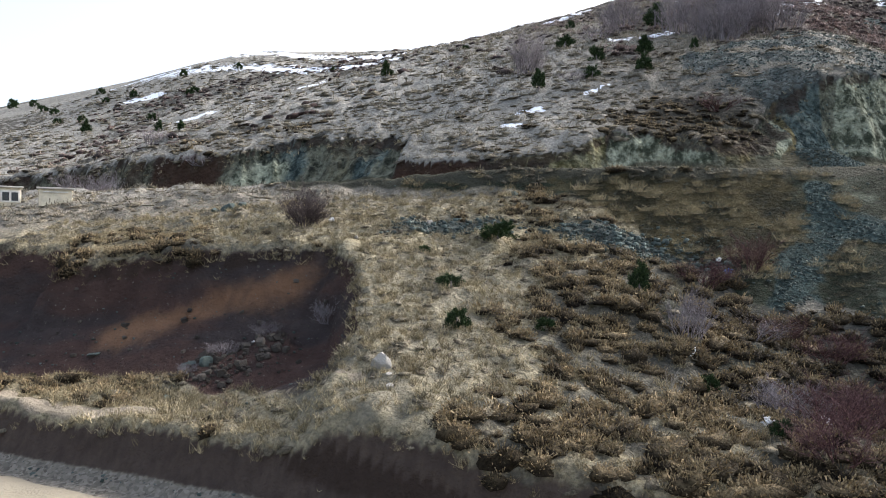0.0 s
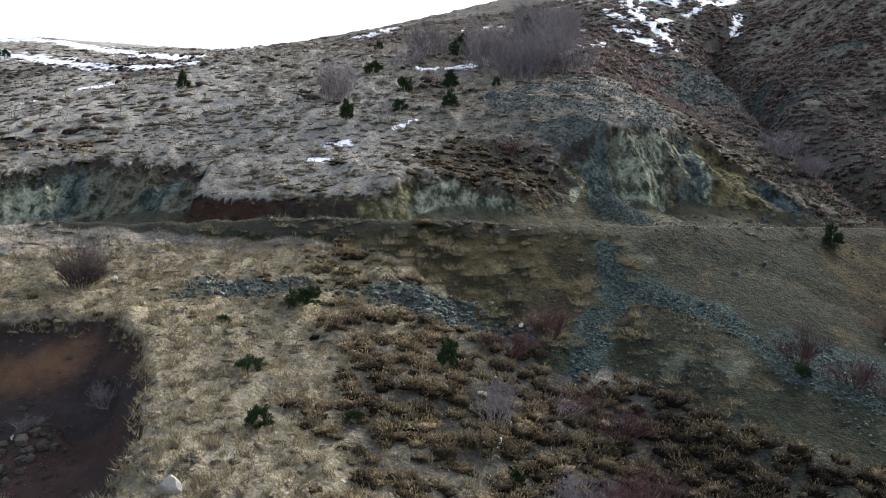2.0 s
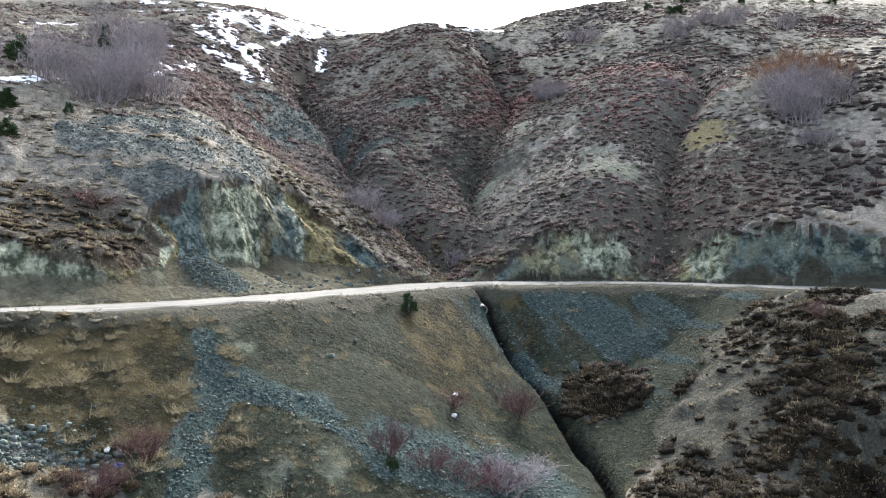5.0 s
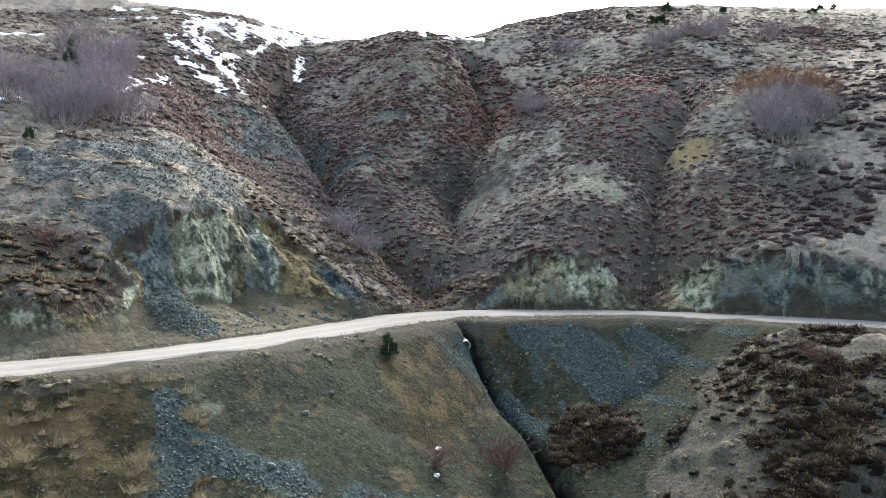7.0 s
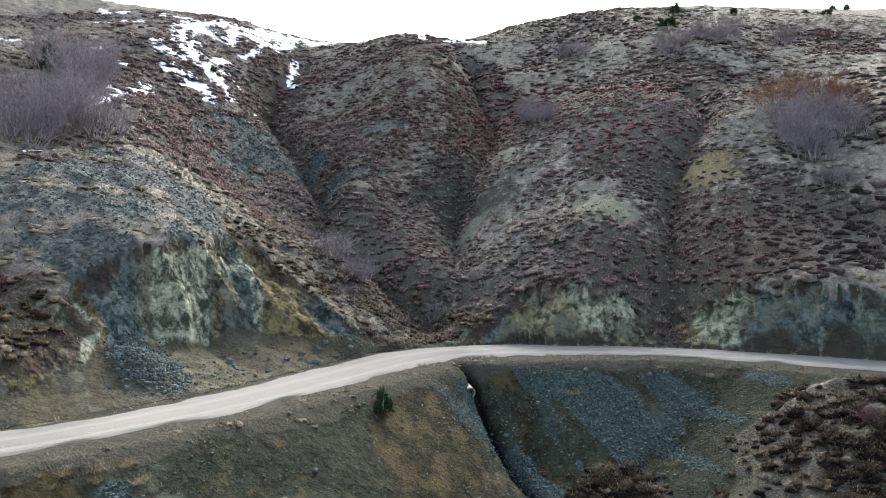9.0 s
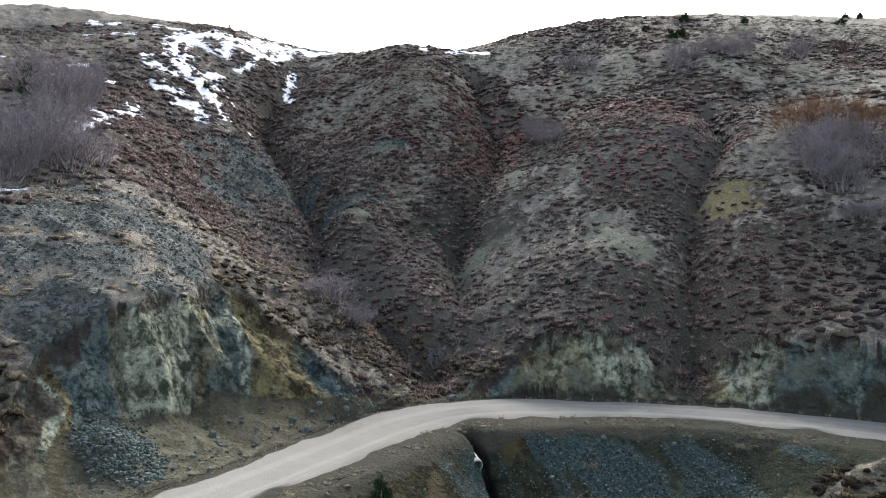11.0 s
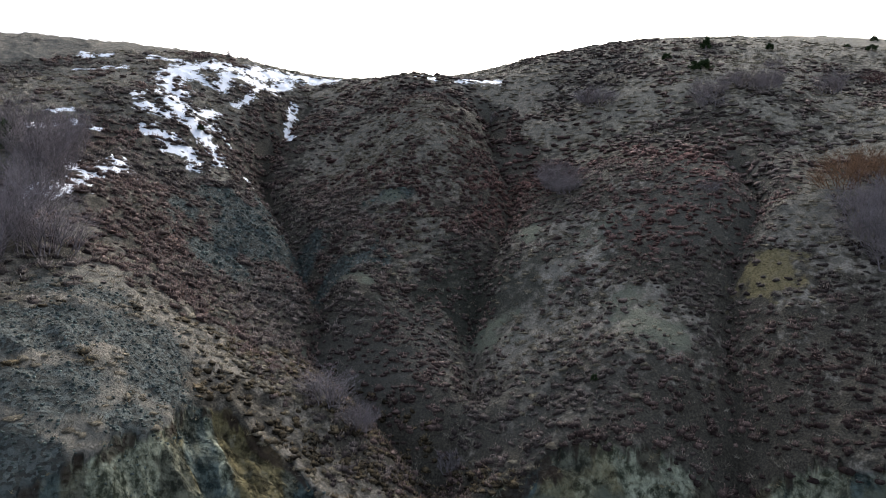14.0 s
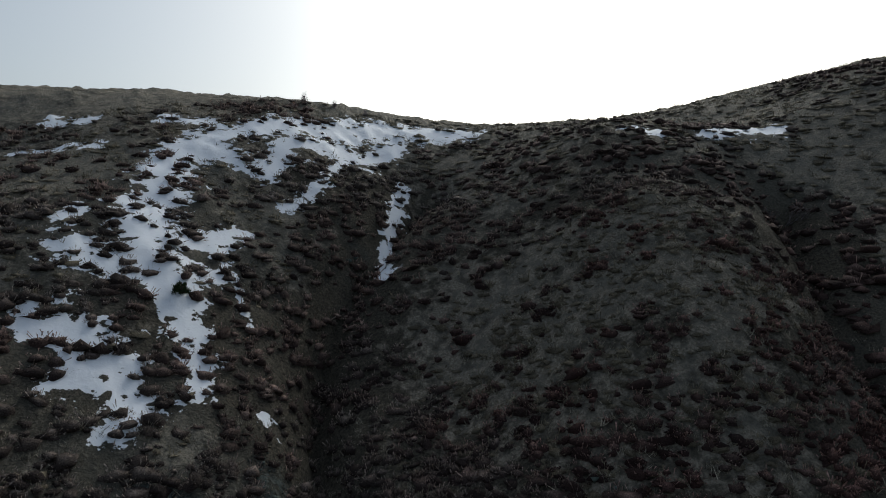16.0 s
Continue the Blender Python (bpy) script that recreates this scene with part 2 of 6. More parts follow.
def leafy(name, dark, light, rough=0.8, carpet=False, blush=0.0):
    n = Nodes(name)
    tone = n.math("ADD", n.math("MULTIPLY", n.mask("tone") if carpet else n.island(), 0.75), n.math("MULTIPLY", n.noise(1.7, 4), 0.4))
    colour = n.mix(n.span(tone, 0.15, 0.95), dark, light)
    if blush:
        colour = n.mix(n.span(n.noise(8.0, 3), 0.44, 0.58, 0.0, blush), colour, n.mix(1.0, colour, (1.10, 0.90, 0.88), "MULTIPLY"))
        colour = n.mix(n.span(n.math("ADD", n.mask("ruddy"), n.math("MULTIPLY", n.math("SUBTRACT", n.noise(2.5, 4), 0.5), 1.2)), 0.25, 0.7), colour, n.mix(1.0, colour, (1.04, 0.84, 0.84), "MULTIPLY"))
    if carpet:
        colour = n.mix(n.span(n.noise(0.045, 3, 0.6), 0.45, 0.62, 0.0, 0.6), colour, tuple(0.35 * c for c in dark))
    return n.finish(colour, rough, n.noise(0.05, 4) if carpet else None, 0.06)


def stone_material(name, dark, light):
    n = Nodes(name)
    tone = n.math("ADD", n.math("MULTIPLY", n.mask("tone"), 0.6), n.math("MULTIPLY", n.noise(0.12, 5), 0.5))
    return n.finish(n.mix(tone, dark, light), 0.9, n.noise(0.05, 5), 0.02)


M_GROUND = ground_material()
M_ROAD = road_material((0.188, 0.184, 0.165))
M_SAND = road_material((0.30, 0.262, 0.195))
M_STRAW = leafy("dry_grass", (0.15, 0.126, 0.076), (0.54, 0.455, 0.29), carpet=True)
M_HUMMOCK = leafy("hummock_grass", (0.10, 0.087, 0.064), (0.31, 0.268, 0.192), carpet=True)
M_WINTER = leafy("winter_grass", (0.15, 0.136, 0.11), (0.49, 0.445, 0.36), carpet=True)
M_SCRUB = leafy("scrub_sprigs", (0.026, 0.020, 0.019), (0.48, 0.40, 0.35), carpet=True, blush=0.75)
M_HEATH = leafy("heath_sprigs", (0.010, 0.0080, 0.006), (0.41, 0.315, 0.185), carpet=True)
M_JUNIPER = leafy("juniper_needles", (0.012, 0.022, 0.012), (0.055, 0.085, 0.035))
M_TWIG = leafy("bare_twigs", (0.11, 0.098, 0.102), (0.30, 0.268, 0.278))
M_ORANGE = leafy("orange_twigs", (0.10, 0.062, 0.042), (0.27, 0.165, 0.10))
M_RUSSET = leafy("russet_twigs", (0.040, 0.023, 0.024), (0.15, 0.085, 0.084))
M_DUSK = leafy("dusky_twigs", (0.024, 0.019, 0.020), (0.095, 0.077, 0.077))
M_STONE = stone_material("grey_stone", (0.018, 0.024, 0.0225), (0.165, 0.200, 0.184))
M_CLOD = stone_material("earthy_stone", (0.022, 0.019, 0.017), (0.125, 0.110, 0.095))
M_DEAD = leafy("dead_wood", (0.24, 0.21, 0.18), (0.42, 0.38, 0.33))
M_PALE = stone_material("pale_stone", (0.24, 0.225, 0.20), (0.46, 0.44, 0.40))


def plain_material(name, colour, rough, dirt=0.35, size=0.3, metal=0.0):
    """A made surface with dirt and wear."""
    n = Nodes(name)
    worn = n.mix(n.span(n.noise(size, 6), 0.42, 0.72, 0.0, dirt), colour, tuple(0.45 * c for c in colour))
    return n.finish(n.mix(n.span(n.noise(size * 0.1, 4), 0.4, 0.8, 0.0, 0.25), worn, (0.20, 0.18, 0.15)), rough, n.noise(size * 0.15, 4), 0.01, metal, 1.0, 0.4)


M_PLASTER = plain_material("cream_plaster", (0.72, 0.65, 0.50), 0.85)
M_FRAME = plain_material("white_paint", (0.70, 0.68, 0.62), 0.6)
M_PANE = plain_material("dull_glass", (0.03, 0.035, 0.04), 0.15, 0.2)
M_SHEET = plain_material("weathered_sheet", (0.50, 0.47, 0.42), 0.7)
M_CONCRETE = plain_material("concrete", (0.27, 0.26, 0.24), 0.9)
M_BAG = plain_material("white_plastic", (0.80, 0.80, 0.80), 0.45, 0.25, 0.1)
M_BLUE_BAG = plain_material("blue_plastic", (0.05, 0.12, 0.45), 0.45, 0.25, 0.1)
# ---- the hillside: ridge, spur and gully lines, with a smooth sheet drawn through them ----
CREST = [(-78,125,35.9),(-60,120,37.6),(-31,109,40.7),(-20,108,40.6),(-7,104,39.9),(2.9,102,40.3),(12,100,42.3),(37,94,48.2),(49.9,83.5,46.9),(58,82.5,47.2),(66.7,79,46.6),(67.3,67.6,45.9),(72.1,66.5,46.4),(76.9,67.2,46.7),(90,60,51.8),(112,50,57)]
PLATEAU = [(132,40,59.5),(160,20,60),(150,90,58),(90,110,49),(50,130,49),(0,160,47),(-80,200,42),(170,-40,58),(230,100,62)]
UPPER_LEFT = [(-7.4,58.8,25),(-11.3,46.3,19.9),(2.2,49.9,24.1),(-18.9,54.6,20.3),(-29.4,52.7,16.9),(-18,42.5,16.6),(5.4,39.7,20.2),(8.9,43.1,22.3),(4.5,36.9,18.2),(-2.4,36.6,16.8),(0.5,31.5,14.95),(-1.6,32.2,14.9),(3.6,30.3,14.75),(5.5,30.0,15.2),(-1.7,34.9,16.4),(9.0,31.6,16.4),(11.5,30.2,15.6),(-54,93,27),(-60,60,16)]
LEFT_SPUR = [(11,36.3,18.8),(14.5,34.4,18.7),(19.1,33.4,19.2),(23.5,35.2,19.1),(18.7,39.8,22.4),(24.7,41.9,22.8),(19.5,45.5,24.2),(22.9,43.8,24.4),(14.7,32,16.6),(21.5,31.5,18.2),(27.4,34.4,17.2),(30,36.5,18.4),(25.5,32,17.0),(8.0,31.3,16.5)]
LEFT_FLANK = [(30.4,53.4,27.8),(34.1,51,24.6),(38.6,57.2,28.6),(36.1,58.6,30.2),(30.7,65.8,34.8),(36.8,66.7,36.2),(41.8,65.2,34.6),(40.5,68.6,37.9),(41.5,76.1,42),(37.2,83.7,43.7),(52.5,78.1,44.6),(34.3,80.9,41.5)]
GULLY_A = [(34.1,32.1,14.5),(35.1,32.8,15.6),(34.6,34.6,16.2),(35.4,39.5,18.4),(35.6,43.2,20.1),(39.7,48.4,23.6),(46.9,64.8,32.7),(54.9,71.3,39.5),(59.1,73.6,41),(55.5,76.6,42.7)]
MID_SPUR = [(37.6,35.3,18.1),(34.6,29.9,14.1),(36.9,29.3,15.5),(39.1,43.9,23.1),(43.4,47.8,25.8),(45.3,42.3,24),(48.8,49.6,30.4),(50,57.8,31.5),(56,51.9,35.9),(55.2,59.9,36.2),(59.2,59.2,39.8),(60.3,55.8,39.7)]
GULLY_B = [(39.6,34.2,17.9),(45.6,39.2,21.7),(54.9,43.1,28.4),(60.4,47,32.1),(62.7,50.3,35),(68.7,56,40)]
RIGHT_FLANK = [(40.8,32,18.4),(37.3,27.1,17.1),(38.1,23.8,16.9),(39.8,26.8,18.6),(47.1,31.5,23.2),(47.5,38.5,23.7),(53.4,40.4,27.6),(54.9,36.3,29.4),(52.7,31.1,27.2),(46.9,24.6,21.8),(42.9,25.9,20.7),(48.1,32.6,24.1),(58.7,36.6,32.2),(68.7,47.3,37.5),(75.6,52.4,42.3),(73.9,61.6,45.6),(78.3,43.9,43.6),(71.9,34.7,37.2),(54.1,27.7,27.6)]
FAR_RIGHT = [(41.0,20.3,15.9),(44.6,21.6,19.4),(45.4,17.3,19.7),(47.8,15.6,20.4),(41.5,17.2,16.8),(41.6,13.9,17.6),(40.6,11.3,16.6),(52.5,22,24.6),(57,18.1,27.3),(68.2,19.4,32.3),(72.6,27.3,35.1),(75.4,30.2,38.9),(89.5,25.1,41.8),(60,0,26),(43,5,16.5)]
LOWER_LEFT = [(-14.9,26.8,12.1),(-12.5,28.2,12.7),(-7.1,25.7,12.4),(-12.6,23.6,11.1),(-2.7,20.7,11.0),(1.7,21.5,11.4),(4.9,22.2,12.1),(0.5,20,10.7),(0.3,15.1,9.3),(-0.5,14.9,9.2),(-0.8,12.1,8.0),(-35,33,12)]
LOWER_MID = [(2.9,16.8,9.8),(4.9,18,10.2),(5.4,16,9.4),(3.9,13,8.3),(7.5,17.2,9.3),(9.7,14.6,8.6),(8.2,19.2,10.2),(6.5,21.5,11.2),(12,15,9.2),(11.8,19.7,11.2),(16.3,19,11.1),(13.8,14.3,8.7)]
LOWER_GULLY = [(19.1,18,10),(18.5,14.6,8.5),(23,14.2,8.1),(23.5,16.3,8.1),(24,18.8,9.6),(27.4,16.9,9.9),(21.8,10,8.4),(13.5,10.5,7.2),(26.4,22,11.0),(28.3,19.4,10.5)]
RIGHT_SPUR = [(26.7,11,11),(26.7,7.6,11.1),(23.3,8.1,9.3),(31.6,13.3,12.5),(29.2,9,12.6),(30.6,15,11.5),(29,0,12)]
VALLEY = [(-8,6,5.8),(0,5,5.6),(10,4,5.6),(-40,15,5.5),(0,-20,-3),(-50,-30,-6),(30,-25,4),(60,-60,10),(0,-80,-14),(-120,40,2),(-150,-60,-10),(0,-200,-20)]

LANDFORM = np.array(CREST + PLATEAU + UPPER_LEFT + LEFT_SPUR + LEFT_FLANK + GULLY_A + MID_SPUR + GULLY_B + RIGHT_FLANK
                    + FAR_RIGHT + LOWER_LEFT + LOWER_MID + LOWER_GULLY + RIGHT_SPUR + VALLEY, float)

# road centre lines: x, y, z, half width, verge on the uphill side
UPPER_ROAD = [(-70, 58, 10.6, 1.8, 1), (-40, 46.5, 11.7, 1.8, 1.2), (-22, 39, 12.6, 1.8, 2), (-14, 35.6, 12.95, 1.8, 2.0), (-7, 32.3, 13.35, 1.8, 2.2),
              (-2.8, 30.2, 13.55, 1.8, 1.9), (-0.6, 29.3, 13.7, 1.8, 0.7), (5, 27.4, 13.7, 1.8, 0.7), (10.4, 26.1, 13.7, 1.8, 1.1), (13.3, 25.8, 13.75, 1.8, 0.7), (17.4, 25.8, 13.8, 1.9, 1.6),
              (23.4, 26.8, 13.85, 2.1, 1.5), (27.1, 27.4, 13.9, 2.3, 0.6), (30.3, 27.1, 13.95, 2.4, 0.9), (32.5, 25.6, 14, 2.4, 0.7), (34.2, 23.4, 14.05, 2.2, 0.4),
              (35.9, 20.4, 14.15, 2.0, 0.3)]
UPPER_ROAD += [(37.7, 16.4, 14.15, 2.1, 0.3), (38.8, 12.0, 14.15, 2.1, 0.4), (39.5, 6, 14.1, 2, 0.6), (40.0, -4, 13.8, 2, 0.6), (38, -22, 13.3, 2, 0.6)]
LOWER_ROAD = [(-60, 40, 6.8, 2, 1.4), (-30, 22.5, 6.8, 2, 1.2), (-18, 16.0, 6.8, 2, 0.5), (-10.5, 12.1, 6.8, 2, 0.45), (-6.2, 10.4, 6.75, 2, 0.4), (0, 7.7, 6.7, 2, 0.5),
              (5, 6.8, 6.6, 2, 0.7), (12, 5.9, 6.5, 2, 0.7), (20, 2, 6.4, 2, 0.6), (26, -6, 6.2, 2, 0.6), (30, -25, 6, 2, 0.6)]
# the lip of the pit above and beside it; its lower side is open
PIT = [(-60, 40), (-28, 28), (-19, 24.6), (-14.3, 23.1), (-12.1, 22.9), (-11.7, 21.5), (-10.6, 21.4), (-9.3, 21.45), (-8.1, 21.2), (-6.4, 21.1), (-4.7, 20.9), (-3.2, 20.9), (-2.5, 19.6), (-2.2, 18.2), (-1.9, 16.8), (-2.0, 15.4), (-2.1, 14.2),
       (-1.8, 11.5), (-1.8, 4), (-9, -6), (-20, 0), (-60, 20)]
PIT_FLOOR = 7.55
# the cutting above the upper road, along the road's x: how far out the rock face begins, how high the talus stands there, and how far out its lip runs
CUTTING = [(-70, 2.4, 0.3, 4.0), (-22, 2.2, 0.3, 3.2), (-18, 2.1, 0.3, 2.7), (-14.4, 2.1, 0.4, 3.1), (-12.4, 2.2, 0.5, 3.4), (-11.4, 2.6, 0.6, 4.5), (-10, 3.0, 0.6, 5.8), (-8.3, 3.2, 0.7, 6.1),
           (-5.6, 3.2, 0.9, 6.4), (-4.5, 3.0, 0.9, 5.6), (-3.9, 2.7, 0.8, 4.9), (-3.3, 2.2, 0.3, 2.8), (0, 2.1, 0.2, 2.6), (3.5, 2.1, 0.2, 2.6), (5, 2.3, 0.3, 3.0), (5.9, 2.7, 0.4, 4.1),
           (6.8, 3.2, 0.6, 4.6), (7.8, 3.9, 0.8, 5.2), (8.9, 4.0, 0.9, 5.0), (10, 3.2, 0.7, 4.1), (10.9, 3.0, 0.7, 4.1), (12.1, 3.4, 0.8, 4.9), (13.3, 4.4, 1.0, 5.7), (14, 4.3, 0.95, 6.3),
           (14.8, 5.0, 1.25, 7.0), (16.6, 5.5, 1.6, 7.6), (18.9, 5.9, 1.2, 7.5), (20.3, 5.3, 1.1, 7.4), (21.5, 5.8, 0.7, 7.5), (22.8, 6.2, 1.4, 7.7), (24.4, 5.0, 1.1, 8.5), (25.6, 4.2, 1.0, 9.0),
           (26.4, 3.5, 0.9, 8.7), (26.9, 3.3, 0.9, 7.3), (27.3, 3.2, 0.8, 6.2), (27.6, 3.2, 0.6, 4.8), (28.4, 3.2, 0.4, 4.1), (29.5, 3.0, 0.3, 3.5), (31, 4.0, 0.2, 4.8), (32.2, 3.4, 0.4, 4.6),
           (33.1, 2.8, 0.6, 4.2), (33.7, 2.6, 0.6, 4.0), (34.6, 2.6, 0.5, 3.4), (35.4, 2.6, 0.5, 3.7), (36.1, 2.6, 0.5, 3.8), (36.6, 2.6, 0.4, 3.8), (37, 2.8, 0.5, 4.6), (37.5, 2.6, 0.6, 4.2),
           (38, 2.5, 0.5, 3.4), (38.6, 2.5, 0.5, 3.1), (39.2, 2.4, 0.4, 2.8), (41, 2.4, 0.4, 2.9)]
# loose dirt and scree spilled down to the rill
SPILL = [(1, 27), (5.5, 22.3), (8.0, 20.8), (9.3, 18), (10.6, 15.2), (13, 13), (19.6, 12.0), (23.5, 12.6), (27.5, 13.0), (30.6, 13.6), (34, 12.4), (36, 8.5), (37, 8), (39, 14), (30, 26), (15, 27)]


def thin_plate(points, soft=0.001, span=40.0):
    """A smooth height function through the points."""
    n, xy = len(points), points[:, :2] / span
    d = np.hypot(xy[:, None, 0] - xy[None, :, 0], xy[:, None, 1] - xy[None, :, 1])
    k = np.where(d > 0, d * d * np.log(d + 1e-12), 0) + soft * np.eye(n)
    one = np.c_[np.ones(n), xy]
    w = np.linalg.solve(np.block([[k, one], [one.T, np.zeros((3, 3))]]), np.r_[points[:, 2], 0, 0, 0])

    def height(x, y):
        x, y = np.asarray(x, float) / span, np.asarray(y, float) / span
        out = w[n] + w[n + 1] * x + w[n + 2] * y
        for i in range(n):
            q = (x - xy[i, 0]) ** 2 + (y - xy[i, 1]) ** 2
            out += w[i] * 0.5 * q * np.log(q + 1e-12)
        return out
    return height


TABLE = np.random.default_rng(7).random((256, 256))


def value_noise(x, y, shift=0):
    x, y = x + 17.3 * shift, y - 9.1 * shift
    i, j = np.floor(x).astype(int), np.floor(y).astype(int)
    u, v = x - i, y - j
    u, v = u * u * (3 - 2 * u), v * v * (3 - 2 * v)
    g = lambda a, b: TABLE[(i + a + shift * 31) % 256, (j + b + shift * 57) % 256]
    return (g(0, 0) * (1 - u) + g(1, 0) * u) * (1 - v) + (g(0, 1) * (1 - u) + g(1, 1) * u) * v * 1.0


def fbm(x, y, size, octaves=4, shift=0):
    """Cloud noise from -1 to 1 whose largest lumps are size metres across."""
    out, amp, total = 0.0, 1.0, 0.0
    for o in range(octaves):
        out = out + amp * (2 * value_noise(x / size * 2 ** o, y / size * 2 ** o, shift + o) - 1)
        total += amp
        amp *= 0.5
    return out / total


def smooth(a, b, x):
    t = np.clip((x - a) / (b - a), 0, 1)
    return t * t * (3 - 2 * t)


def soft_min(a, b, k):
    h = np.clip(0.5 + 0.5 * (b - a) / k, 0, 1)
    return b + (a - b) * h - k * h * (1 - h)


def curve_through(points, step=0.4):
    """Catmull-Rom points along a line."""
    p = np.array(points, float)
    p = np.vstack([2 * p[0] - p[1], p, 2 * p[-1] - p[-2]])
    out = []
    for a, b, c, d in zip(p, p[1:], p[2:], p[3:]):
        n = max(2, int(np.hypot(*(c - b)[:2]) / step))
        t = np.linspace(0, 1, n, endpoint=False)[:, None]
        out.append(0.5 * (2 * b + (c - a) * t + (2 * a - 5 * b + 4 * c - d) * t ** 2 + (3 * b - a - 3 * c + d) * t ** 3))
    return np.vstack(out + [p[-2][None]])


def beside(line, x, y, reach=30.0):
    """Distance from a line (uphill side plus) and the line's own values at the nearest place."""
    x, y = np.ravel(x), np.ravel(y)
    dist, near = np.full(len(x), 1e3), np.zeros(len(x), int)
    keep = np.where((x > line[:, 0].min() - reach) & (x < line[:, 0].max() + reach) & (y > line[:, 1].min() - reach) & (y < line[:, 1].max() + reach))[0]
    for part in np.array_split(keep, max(1, len(keep) // 20000)):
        d = np.hypot(x[part, None] - line[None, :, 0], y[part, None] - line[None, :, 1])
        near[part], dist[part] = d.argmin(1), d.min(1)
    tangent = np.gradient(line[:, :2], axis=0)[near]
    side = np.where(tangent[:, 0] * (y - line[near, 1]) - tangent[:, 1] * (x - line[near, 0]) < 0, -1.0, 1.0)
    return dist * side, line[near]


def polygon_distance(poly, x, y):
    """Distance outside a polygon, minus inside."""
    p = np.array(poly, float)
    best, inside = np.full(len(x), 1e9), np.zeros(len(x), bool)
    for (ax, ay), (bx, by) in zip(p, np.roll(p, -1, 0)):
        t = np.clip(((x - ax) * (bx - ax) + (y - ay) * (by - ay)) / ((bx - ax) ** 2 + (by - ay) ** 2), 0, 1)
        best = np.minimum(best, np.hypot(x - ax - t * (bx - ax), y - ay - t * (by - ay)))
        inside ^= ((ay > y) != (by > y)) & (x < (bx - ax) * (y - ay) / (by - ay + 1e-12) + ax)
    return np.where(inside, -best, best)


hill = thin_plate(LANDFORM)
upper_line, lower_line = curve_through(UPPER_ROAD, 0.2), curve_through(LOWER_ROAD)
GULLIES = [(curve_through([p[:2] for p in GULLY_A[:-1]]), 2.8, 1.6), (curve_through([p[:2] for p in GULLY_B]), 2.0, 1.4),
           (curve_through([(39.6, 20.0), (44, 21.6), (48.5, 23.5), (54, 25), (60, 25.5), (66, 29)]), 2.2, 1.6),
           (curve_through([(64, 62), (66, 56), (66, 50), (63.5, 47.5)]), 0.5, 1.5)]
RILL = curve_through([(28.7, 25.0), (28.2, 23.6), (27.1, 21.75), (26.3, 20.1), (25.6, 18.8), (24.5, 16.8), (22.8, 14.4), (20, 12.2), (16, 10.6)])


def blob(x, y, cx, cy, rx, ry, turn=0.0):
    """A soft round patch, 1 in its middle."""
    c, s = math.cos(radians(turn)), math.sin(radians(turn))
    u, v = ((x - cx) * c + (y - cy) * s) / rx, (-(x - cx) * s + (y - cy) * c) / ry
    return np.exp(-(u * u + v * v))


